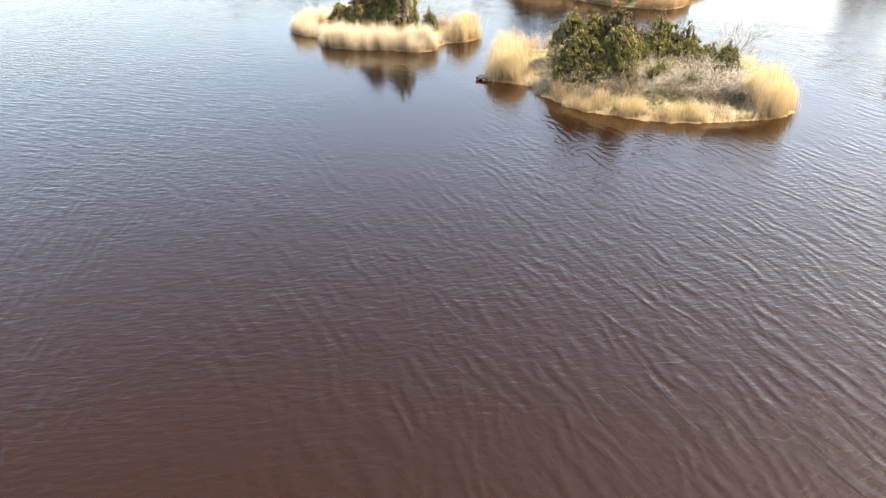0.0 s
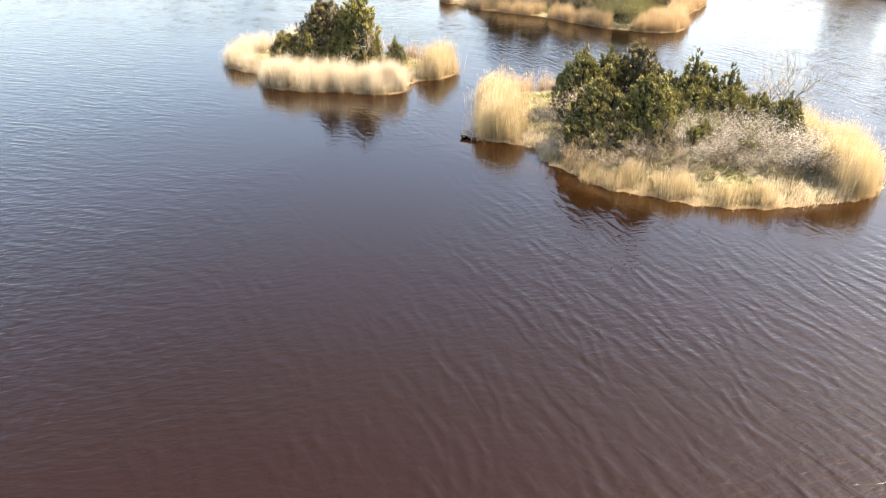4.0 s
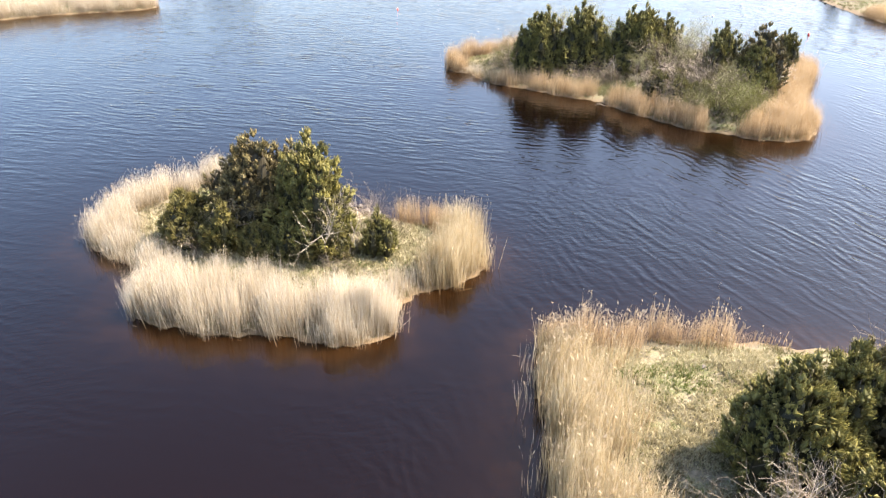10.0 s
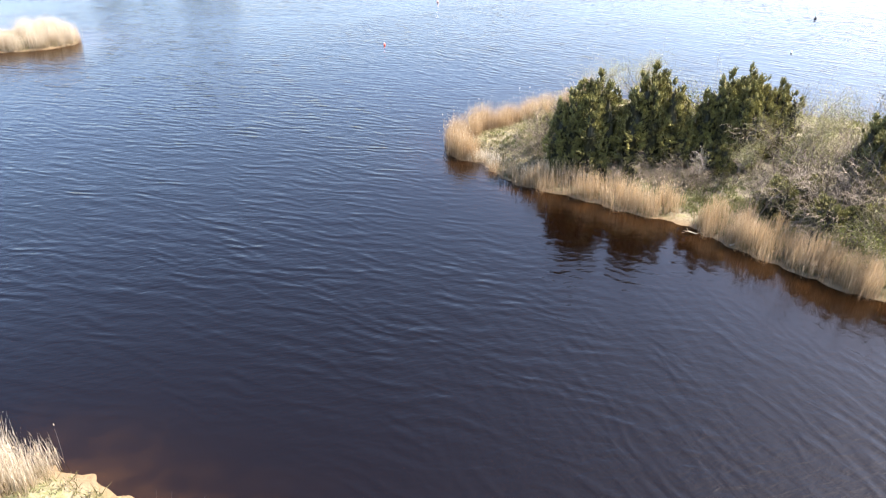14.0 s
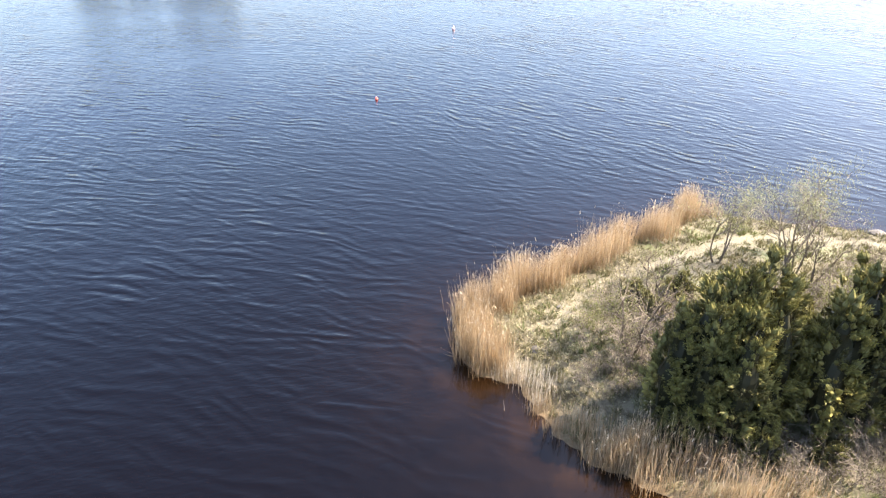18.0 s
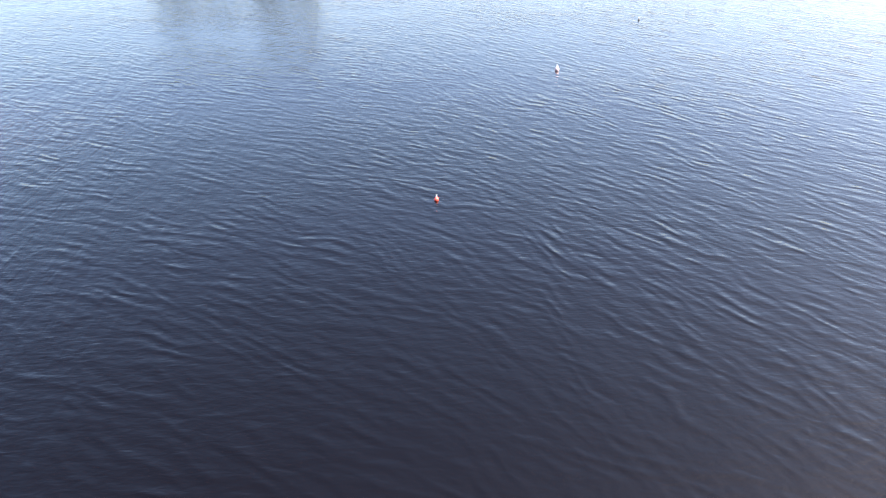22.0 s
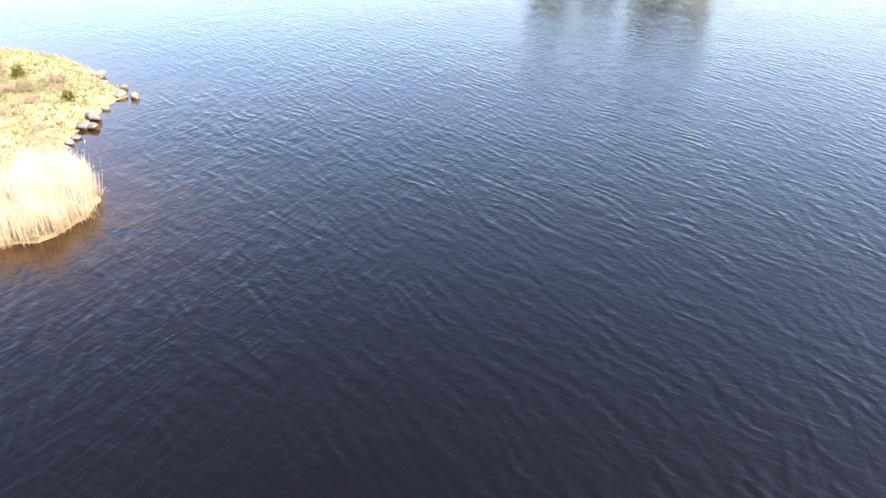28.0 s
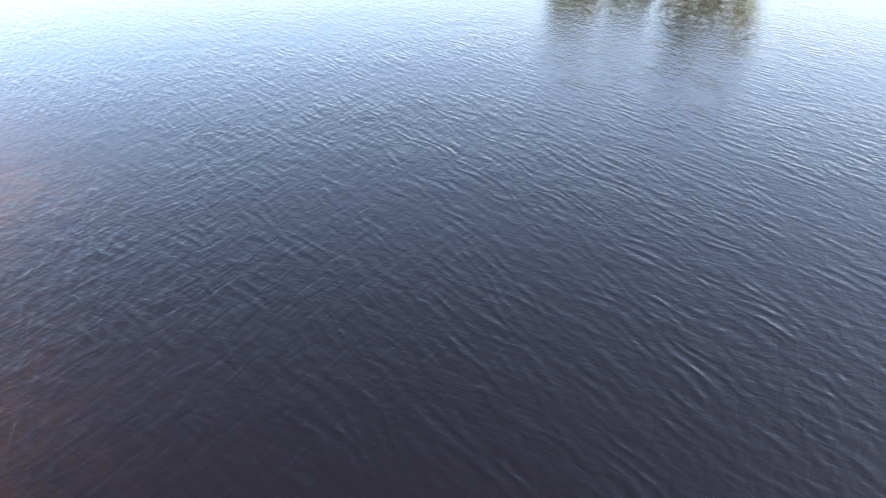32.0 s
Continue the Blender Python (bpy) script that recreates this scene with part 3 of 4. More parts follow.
def grass(islet, label, density, tall, material, where=None, least=0.15, name="grass"):
    """Tussocks of bent blades over the islet, or over the part of it that where() allows."""
    lo, hi = islet.line.min(0), islet.line.max(0)
    n = int((hi - lo).prod() * density)
    xy = rng.uniform(lo, hi, (n, 2))
    d = islet.inside(xy)
    keep = (d > least) & (wobble(xy[:, 0], xy[:, 1], 0.8, 5.0) > rng.uniform(-0.8, 0.15, n))
    if where:
        keep &= where(xy)
    xy = xy[keep]
    each = 9
    n = len(xy) * each
    size = np.repeat(rng.uniform(0.55, 1.3, len(xy)), each)
    spot = np.repeat(xy, each, 0) + rng.normal(0, 0.07, (n, 2)) * size[:, None]
    foot = np.c_[spot, np.repeat(islet.height(xy), each) - 0.03]
    way = unit(np.c_[rng.normal(0, 0.45, (n, 2)), np.ones(n)])
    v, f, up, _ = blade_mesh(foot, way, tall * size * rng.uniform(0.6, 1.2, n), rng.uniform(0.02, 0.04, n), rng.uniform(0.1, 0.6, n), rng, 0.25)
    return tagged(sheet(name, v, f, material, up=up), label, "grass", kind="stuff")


# ---- trees and shrubs ----
def branching(rnd, stems, tall, spread, levels, forks, droop=0.0, thick=0.05, wild=0.35):
    """Sticks of a bare tree: rows for tubes(), the outer points with their directions, and where each stem begins."""
    rows, tips, starts = [], [], []

    def grow(p, d, length, r, level):
        steps = 3 if level < 2 else 2
        for k in range(steps):
            d = unit(d + rnd.normal(0, wild, 3) * 0.5 + np.array([0, 0, 0.06 - droop]))
            q = p + d * length / steps
            r2 = r * 0.82
            rows.append([*p, *q, r, r2])
            p, r = q, r2
            if level < levels and (k > 0 or level > 0):
                for _ in range((forks + 1, forks, max(1, forks - 1))[min(level, 2)]):
                    side = unit(np.cross(d, rnd.normal(size=3)))
                    grow(p, unit(d * 0.75 + side * rnd.uniform(0.5, 1.0)), length * rnd.uniform(0.45, 0.7), r * 0.6, level + 1)
        tips.append([*p, *d])

    for i in range(stems):
        starts.append(len(rows))
        a = 2 * math.pi * (i + rnd.uniform(0, 0.6)) / stems
        tilt = spread * rnd.uniform(0.5, 1.0) if stems > 1 else spread * 0.2
        d = unit(np.array([math.cos(a) * tilt, math.sin(a) * tilt, 1.0]))
        grow(np.array([math.cos(a) * 0.08 * stems ** 0.5, math.sin(a) * 0.08 * stems ** 0.5, -0.1]), d, tall * rnd.uniform(0.5, 0.75), thick * rnd.uniform(0.7, 1.0), 0)
    return np.array(rows), np.array(tips), [*starts, len(rows)]


def juniper(seed, tall, radius, lobes, material, tags, ragged=0.45, fingers=900, point=2.8, open_foot=0.0, slim=0.34, droop=0.38, name="juniper"):
    """Trunk with limbs, and a crown of dense lobes whose surface is a close pile of finger-shaped sprays."""
    rnd = np.random.default_rng(seed)
    tree = thing(name, **tags)
    rows = [[0, 0, -0.2, 0, 0, tall * 0.4, 0.13, 0.09], [0, 0, tall * 0.4, 0.05, 0.03, tall * 0.8, 0.09, 0.03]]
    tops, limbs = [], []
    for i in range(lobes):
        a = 2.399 * i + rnd.uniform(-0.4, 0.4)
        q = 0.0 if i == 0 else math.sqrt((i + 0.2) / lobes) * rnd.uniform(0.6, 1.08)
        h = tall * (1.0 if i == 0 else (1.0 - droop * q ** 2.2) * rnd.uniform(0.64, 1.0))
        wide = radius * rnd.uniform(0.85, 1.2) * slim
        x, y = math.cos(a) * q * radius * (1.0 - slim * 0.8), math.sin(a) * q * radius * (1.0 - slim * 0.8)
        tops.append((x, y, h, wide))
        base = rnd.uniform(0.1, 0.3) * tall
        limbs.append([[0, 0, base, x * 0.8, y * 0.8, base + 0.35 * h, 0.07, 0.045], [x * 0.8, y * 0.8, base + 0.35 * h, x, y, h * 0.9, 0.045, 0.012]])
    sp = np.array(tops)

    def girth_at(u):
        foot = (0.80 - open_foot) + (0.20 + open_foot) * np.clip(u / 0.32, 0, 1)
        return foot * (1 - np.clip((u - 0.3) / 0.7, 0, 1) ** point) + 0.04

    def swell(xyz):
        return np.array([noise.noise((x * 1.1 + seed, y * 1.1, z * 1.1)) + 0.7 * noise.noise((x * 2.6, y * 2.6 + seed, z * 2.6)) for x, y, z in xyz])

    # places on the lobes that no other lobe swallows
    n = fingers * 5
    weight = sp[:, 2] * sp[:, 3]
    pick = rnd.choice(lobes, n, p=weight / weight.sum())
    u = rnd.uniform(0.02, 1.0, n)
    a = rnd.uniform(0, 6.283, n)
    out = np.stack([np.cos(a), np.sin(a)], 1)
    z = u * sp[pick, 2] * 0.94 + 0.05
    at = np.c_[sp[pick, :2] + out * (sp[pick, 3] * girth_at(u))[:, None], z]
    bump = swell(at)
    keep = rnd.uniform(size=n) < np.clip(girth_at(u) * 1.2, 0.3, 1)
    for j, (x, y, h, r) in enumerate(tops):
        inside = np.hypot(at[:, 0] - x, at[:, 1] - y) < 0.82 * r * girth_at(np.clip(at[:, 2] / h, 0, 1)) * (at[:, 2] < h * 0.92)
        keep &= ~(inside & (pick != j))
    k = np.flatnonzero(keep)[:fingers]
    pick, u, out, at, bump = pick[k], u[k], out[k], at[k], bump[k]
    n = len(k)
    c = at + np.c_[out, np.zeros(n)] * (sp[pick, 3] * ragged * bump)[:, None]
    d = unit(np.c_[out * (0.95 - 0.55 * u)[:, None], 0.50 + 0.75 * u] + rnd.normal(0, 0.2, (n, 3)))
    # the fingers gather into tufts that stand out of the lobe and leave hollows between them
    heads = rnd.choice(n, max(6, n // 10), replace=False)
    gap = np.linalg.norm(c[:, None] - c[heads][None], axis=2)
    mine = gap.argmin(1)
    size = rnd.uniform(0.34, 0.60, len(heads))[mine]
    near = np.clip(1 - (gap.min(1) / size) ** 2, 0, 1)
    lead = unit(d[heads] + rnd.normal(0, 0.22, (len(heads), 3)))[mine]
    stand = rnd.uniform(0.12, 0.50, len(heads))[mine] * (0.6 + 0.8 * ragged)
    c = c + lead * (stand * near)[:, None]
    d = unit(d * 0.5 + lead * 0.6 + unit(c - c[heads][mine] + 1e-6) * 0.35 + rnd.normal(0, 0.14, (n, 3)))
    reach = rnd.uniform(0.28, 0.50, n) * (0.7 + tall / 18) * (0.75 + 0.35 * near)
    girth = reach * rnd.uniform(0.20, 0.28, n)
    low = c - d * (reach * 0.45)[:, None]
    # painted shade: hollows between tufts darker in colour, tuft tips lighter
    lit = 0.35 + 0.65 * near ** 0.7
    each = 15
    m = n * each
    t = rnd.beta(1.5, 1.1, m)
    ax, rc, gr = np.repeat(d, each, 0), np.repeat(reach, each), np.repeat(girth, each)
    radial = unit(np.cross(ax, rnd.normal(size=(m, 3))))
    bulge = np.sqrt(np.clip(t * (1.1 - t) * 3.4, 0.03, 1.0))
    spot = np.repeat(low, each, 0) + ax * (t * rc * 0.95)[:, None] + radial * (gr * bulge * rnd.uniform(0.7, 1.1, m))[:, None]
    way = unit(ax * 0.95 + radial * 0.38 + rnd.normal(0, 0.12, (m, 3)))
    v, f, up = diamonds(spot, way, rnd.uniform(0.07, 0.13, m), rnd.uniform(0.022, 0.038, m), rnd, radial + ax * (t * 0.5)[:, None])
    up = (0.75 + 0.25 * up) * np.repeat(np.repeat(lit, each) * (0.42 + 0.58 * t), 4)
    # the solid heart of each finger
    u1 = unit(np.cross(d, [[0.3, 0.5, 0.1]]))
    u2 = np.cross(d, u1)
    ring = [low + d * (reach * 0.45)[:, None] + (u1 * math.cos(q) + u2 * math.sin(q)) * (girth * rnd.uniform(0.75, 1.0, n))[:, None] for q in (0, 1.2566, 2.5133, 3.7699, 5.0265)]
    hv = np.stack([low, *ring, low + d * (reach * 0.92)[:, None]], 1).reshape(-1, 3)
    k = np.arange(n)[:, None] * 7
    hf = np.concatenate([np.concatenate([k + [0, 1 + (q + 1) % 5, 1 + q], k + [6, 1 + q, 1 + (q + 1) % 5]]) for q in range(5)])
    f = np.concatenate([f, hf + len(v)])
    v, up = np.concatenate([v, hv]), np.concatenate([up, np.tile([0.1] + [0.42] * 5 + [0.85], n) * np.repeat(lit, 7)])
    # dark core closes each lobe: old needles, and inner shade put into the colour
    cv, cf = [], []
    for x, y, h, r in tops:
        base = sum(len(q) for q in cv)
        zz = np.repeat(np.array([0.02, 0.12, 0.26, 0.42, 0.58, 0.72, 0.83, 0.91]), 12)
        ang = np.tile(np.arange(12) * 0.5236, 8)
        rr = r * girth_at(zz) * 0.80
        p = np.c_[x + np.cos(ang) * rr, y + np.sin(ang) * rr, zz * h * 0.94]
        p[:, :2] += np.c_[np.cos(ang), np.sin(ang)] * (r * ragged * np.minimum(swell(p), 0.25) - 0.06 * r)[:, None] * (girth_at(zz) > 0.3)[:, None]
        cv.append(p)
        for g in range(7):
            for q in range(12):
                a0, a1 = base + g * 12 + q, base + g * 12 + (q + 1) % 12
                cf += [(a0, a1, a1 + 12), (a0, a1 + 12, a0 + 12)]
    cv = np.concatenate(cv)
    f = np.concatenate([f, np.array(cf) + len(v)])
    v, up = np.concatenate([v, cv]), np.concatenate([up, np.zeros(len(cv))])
    tv, tf = tubes(rows)
    trunk = sheet("trunk", tv, tf, BARK, tree)
    for limb in limbs:
        sheet("limb", *tubes(limb), BARK, trunk)
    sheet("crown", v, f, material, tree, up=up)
    return tree


def shrub(name, seed, tags, stems, tall, spread, levels, forks, wood, leaf=None, leaves=0, leaf_size=0.06, thick=0.03, wild=0.4, scatter=0.15, leaf_part="foliage"):
    rnd = np.random.default_rng(seed)
    bush = thing(name, **tags)
    rows, tips, starts = branching(rnd, stems, tall, spread, levels, forks, thick=thick, wild=wild)
    rows[:, 6:] = np.maximum(rows[:, 6:], 0.006)
    for a, z in zip(starts[:-1], starts[1:]):
        sheet("stem", *tubes(rows[a:z]), wood, bush)
    if leaf:
        fine = rows[:, 7] < np.median(rows[:, 7]) * 1.2
        pool = np.flatnonzero(fine)
        pick = pool[rnd.integers(0, len(pool), leaves)]
        t = rnd.uniform(size=(leaves, 1))
        at = rows[pick, :3] * (1 - t) + rows[pick, 3:6] * t + rnd.normal(0, scatter, (leaves, 3))
        way = unit(rnd.normal(size=(leaves, 3)) + [0, 0, 0.5])
        v, f, up = diamonds(at, way, leaf_size * rnd.uniform(0.7, 1.4, leaves), leaf_size * rnd.uniform(0.5, 0.9, leaves), rnd)
        sheet(leaf_part, v, f, leaf, bush, up=up)
    return bush


def plant(model, islet, x, y, turn=0.0, size=1.0, sink=0.05, high=None, label=""):
    """A copy of a plant at its place on an islet."""
    size = size * 0.89 if model.name.startswith('juniper') else size
    m = pose(x, y, islet.z(x, y) - sink, 0, 0, turn) @ Matrix.Diagonal((size, size, size * (high or 1.0), 1))
    ob = copy_thing(model, m)
    if label:
        tagged(ob, label)
    return ob


# ---- reed belts ----
reed_bed(NEAR, 0.0, 1.35, 2.0, 2.5, "tall golden dry reeds at the corner of an islet", REED, plumes=0.10)
reed_bed(NEAR, 18.9, 20.1, 1.7, 1.7, "shorter golden dry reeds at the corner of a clearing", REED, 80, plumes=0.25)
reed_bed(NEAR, 19.8, 22.0, 2.6, 2.4, "tall golden dry reeds along an islet's edge", REED, plumes=0.14)
reed_bed(NEAR, 19.4, 22.4, 0.7, 1.5, "sparse young reeds standing in open water", REED_PALE, 4, -0.9, plumes=0.1)
reed_bed(NEAR, 15.9, 18.9, 0.9, 1.2, "sparse rust-coloured dry reeds behind a clearing", REED_TAN, 14, plumes=0.2)
reed_bed(NEAR, 16.5, 17.35, 1.1, 2.0, "a clump of rust-coloured dry reeds behind a clearing", REED_TAN, 58, plumes=0.3)
reed_bed(NEAR, 17.5, 18.9, 1.3, 2.0, "rust-coloured dry reeds along a clearing", REED_TAN, 58, plumes=0.3)
# tan in place of pale reed: the junipers' shade is put into the colour
reed_bed(NEAR, 2.9, 4.4, 1.2, 1.6, "sparse grey-tan reeds in the shade of junipers", REED_TAN, 22, plumes=0.06)
reed_bed(NEAR, 1.25, 3.1, 1.3, 0.55, "low matted straw on a bank beside the water", REED_PALE, 80, plumes=0.0)
reed_bed(NEAR, 4.2, 5.4, 1.1, 0.85, "low straw hanging over the water", REED, 110, plumes=0.0)
reed_bed(NEAR, 5.2, 6.6, 1.5, 1.45, "thick golden dry reeds on the waterline", REED, 70, plumes=0.05)
reed_bed(NEAR, 6.5, 8.3, 1.3, 1.15, "short golden straw on the waterline", REED, 70, plumes=0.03)
reed_bed(NEAR, 8.2, 9.8, 1.6, 0.7, "low bent straw along the waterline", REED_PALE, 70)
reed_bed(NEAR, 9.5, 13.2, 3.2, 2.3, "broad golden reed thicket at the end of an islet", REED, 75)
reed_bed(MID, 22.3, 27.1, 1.9, 1.9, "pale dry reeds curving round an islet", REED_PALE, 85, plumes=0.13)
reed_bed(MID, 0.8, 3.2, 1.4, 1.3, "short pale reeds in a small bay", REED_PALE, 80)
reed_bed(MID, 3.0, 10.9, 2.7, 2.1, "dense pale dry reeds along an islet's front", REED_PALE, 100)
reed_bed(MID, 10.6, 12.4, 1.3, 1.1, "low reeds in a notch of the shore", REED_PALE, 70)
reed_bed(MID, 12.1, 16.7, 1.6, 2.3, "tan dry reeds round the tip of an islet", REED, 95, plumes=0.09)
reed_bed(MID, 16.6, 18.4, 1.1, 1.9, "thin tan reeds behind a stony bank", REED_TAN, 60)
reed_bed(FAR, 25.3, 29.7, 1.3, 2.0, "tan dry reeds round the tip of a long islet", REED_TAN, 95, plumes=0.09)
reed_bed(FAR, 22.7, 25.4, 1.4, 1.8, "rust-tan dry reeds on a sunny bank", REED_TAN, 85, plumes=0.09)
reed_bed(FAR, 1.5, 2.9, 0.8, 0.9, "low straw at the water's edge", REED_PALE, 60)
reed_bed(FAR, 2.8, 4.2, 0.9, 1.25, "short thin tan reeds in the shade of junipers", REED_TAN, 60)
reed_bed(FAR, 4.0, 6.8, 1.5, 1.65, "tan reeds before dark junipers", REED_TAN, 75, plumes=0.09)
reed_bed(FAR, 7.2, 10.4, 2.0, 1.6, "brownish reeds along a grassy bank", REED_TAN, 80)
reed_bed(FAR, 11.3, 14.4, 3.0, 2.0, "broad brown-tan reed bed at an islet's corner", REED_TAN, 70)
reed_bed(FAR, 14.3, 18.0, 2.4, 1.9, "brown-tan reeds along the far side", REED_TAN, 45)
# pale reed here carries the strong sunlight in its colour
reed_bed(WEST, 1.0, 8.9, 3.4, 2.0, "sunlit pale reeds fringing an islet", REED_PALE, 60)
reed_bed(EAST, 11.0, 13.6, 3.0, 1.7, "tan reeds fringing a far shore", REED_TAN, 50)

# ---- grass ----
grass(NEAR, "dry straw-coloured tussock grass", 24, 0.24, GRASS, lambda p: (p[:, 0] > 11.5) | (p[:, 1] < 30.5) | (rng.uniform(0, 1, len(p)) < 0.12))
grass(NEAR, "fine bleached straw grass over a clearing", 120, 0.19, STRAW, lambda p: (p[:, 0] < 11.5) & (p[:, 1] > 27.5) & (rng.uniform(0, 1, len(p)) > np.exp(-((p[:, 0] - 7.6) / 1.8) ** 2 - ((p[:, 1] - 34.0) / 1.0) ** 2)), 0.9, "straw_grass")
grass(MID, "fine bleached straw grass round junipers", 80, 0.19, STRAW, lambda p: p[:, 1] < 46.5, 0.9, "straw_grass")
grass(NEAR, "fresh green grass in a clearing", 48, 0.2, GRASS_GREEN, lambda p: (np.hypot((p[:, 0] - 7.6) / 2.3, (p[:, 1] - 34.0) / 1.5) < rng.uniform(0.3, 1.1, len(p))), 1.0, "green_grass")
grass(MID, "pale dry tussock grass", 12, 0.24, GRASS)
grass(MID, "green grass at the foot of junipers", 36, 0.18, GRASS_GREEN, lambda p: np.hypot((p[:, 0] + 6.0) / 8.0, (p[:, 1] - 41.8) / 3.6) < rng.uniform(0.1, 1.1, len(p)), 1.0, "green_grass")
grass(FAR, "dry tussock grass beside a worn path", 20, 0.26, GRASS, lambda p: (p[:, 1] > 60) & off_path(p))
grass(FAR, "bright spring-green grass on a bank", 14, 0.2, GRASS_GREEN, lambda p: np.hypot((p[:, 0] - 17.0) / 7.0, (p[:, 1] - 66.3) / 4.5) < rng.uniform(0.3, 1.1, len(p)), 0.8, "green_grass")
grass(FAR, "fine bleached straw grass on the point of a long islet", 45, 0.16, STRAW, lambda p: (p[:, 0] < 6.0) & (p[:, 1] > 75.5) & (rng.uniform(0, 1, len(p)) < 0.7), 0.8, "straw_grass")
grass(FAR, "short bright green turf between junipers and reeds", 60, 0.17, GRASS_GREEN, lambda p: np.hypot((p[:, 0] - 13.0) / 3.2, (p[:, 1] - 70.2) / 1.9) < rng.uniform(0.4, 1.1, len(p)), 0.8, "green_grass")
grass(FAR, "olive tussocks on the bank behind reeds", 9, 0.34, GRASS_GREEN, lambda p: (np.abs(FAR.inside(p) - 2.8) < rng.uniform(0.3, 1.2, len(p))) & (p[:, 0] < 12) & (p[:, 1] > 76.5) & off_path(p), 0.5, "tussock_grass")
grass(WEST, "pale sunlit grass on a flat islet", 6.0, 0.35, GRASS_PALE, lambda p: p[:, 0] > -80)
grass(WEST, "fresh yellow-green grass on a flat islet", 3.0, 0.3, GRASS_GREEN, lambda p: p[:, 0] > -80, 0.8, "green_grass")

grass(EAST, "olive grass on a far shore", 2.5, 0.4, GRASS, lambda p: p[:, 0] < 66)
grass(EAST, "yellow-green grass on a far shore", 2.0, 0.4, GRASS_GREEN, lambda p: p[:, 0] < 60, 0.6, "green_grass")

# ---- plants: models, then every plant at its place ----
G = "junipers on the islets"
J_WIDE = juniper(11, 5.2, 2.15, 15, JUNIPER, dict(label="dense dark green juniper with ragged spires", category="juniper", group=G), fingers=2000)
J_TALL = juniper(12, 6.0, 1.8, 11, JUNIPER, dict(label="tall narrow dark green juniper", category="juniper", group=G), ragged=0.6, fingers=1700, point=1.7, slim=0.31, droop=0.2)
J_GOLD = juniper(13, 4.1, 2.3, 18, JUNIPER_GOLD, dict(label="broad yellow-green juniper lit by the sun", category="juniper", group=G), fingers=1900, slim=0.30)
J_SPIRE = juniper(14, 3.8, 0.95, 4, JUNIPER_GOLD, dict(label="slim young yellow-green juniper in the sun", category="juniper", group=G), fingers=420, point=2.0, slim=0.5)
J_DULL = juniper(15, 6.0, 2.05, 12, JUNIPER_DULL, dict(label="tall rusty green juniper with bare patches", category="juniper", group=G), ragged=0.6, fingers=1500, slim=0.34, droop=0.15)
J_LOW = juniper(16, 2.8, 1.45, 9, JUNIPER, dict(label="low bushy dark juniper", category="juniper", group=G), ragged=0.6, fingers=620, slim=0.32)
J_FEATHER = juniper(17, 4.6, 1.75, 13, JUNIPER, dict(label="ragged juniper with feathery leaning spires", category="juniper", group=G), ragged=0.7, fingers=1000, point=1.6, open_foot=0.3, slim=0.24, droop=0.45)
B = "bare shrubs on the islets"
S_GREY = shrub("bare_shrub", 21, dict(label="leafless grey-brown shrub with fine twigs", category="shrub", group=B), 8, 2.4, 0.9, 3, 2, TWIG, thick=0.025)
S_PALE = shrub("dead_tree", 37, dict(label="dead tree with bleached bare branches", category="dead tree", group=B), 2, 4.2, 0.3, 3, 2, DEADWOOD, thick=0.05, wild=0.2)
S_TALL = shrub("bare_tree", 23, dict(label="grey tree with a fan of twigs, barely in leaf", category="tree", group=B), 3, 4.4, 0.5, 3, 2, TWIG, HAZE, 700, 0.045, 0.065, scatter=0.12)
S_BLOSSOM = shrub("blackthorn_bush", 24, dict(label="blackthorn bush covered in white blossom", category="shrub", group="blackthorn bushes"), 8, 2.0, 0.9, 3, 2, TWIG, BLOSSOM, 1450, 0.055, 0.025, leaf_part="blossom")
S_OLIVE = shrub("leafy_shrub", 25, dict(label="shrub with fresh olive-green spring leaves", category="shrub", group="leafy shrubs"), 8, 2.6, 0.8, 3, 2, TWIG, OLIVE, 3000, 0.075, 0.025)
S_BIRCH = shrub("young_birch", 26, dict(label="slender young birch with a haze of new leaves", category="birch", group="young birches"), 3, 4.6, 0.35, 3, 2, BARK, HAZE, 3600, 0.05, 0.06, 0.25, 0.2)
S_BRUSH = shrub("low_brush", 27, dict(label="low brown thicket of bare twigs", category="shrub", group="low brush"), 16, 1.3, 1.3, 3, 2, TWIG, OLIVE, 420, 0.05, 0.018)
T_FAR = shrub("shore_tree", 28, dict(label="distant olive-brown tree on the far shore", category="tree", group="far shore trees"), 1, 13.0, 0.6, 3, 3, BARK, OLIVE, 12000, 1.0, 0.3, 0.35, 0.9)
MODELS = (J_WIDE, J_TALL, J_GOLD, J_SPIRE, J_DULL, J_LOW, J_FEATHER, S_GREY, S_PALE, S_TALL, S_BLOSSOM, S_OLIVE, S_BIRCH, S_BRUSH, T_FAR)

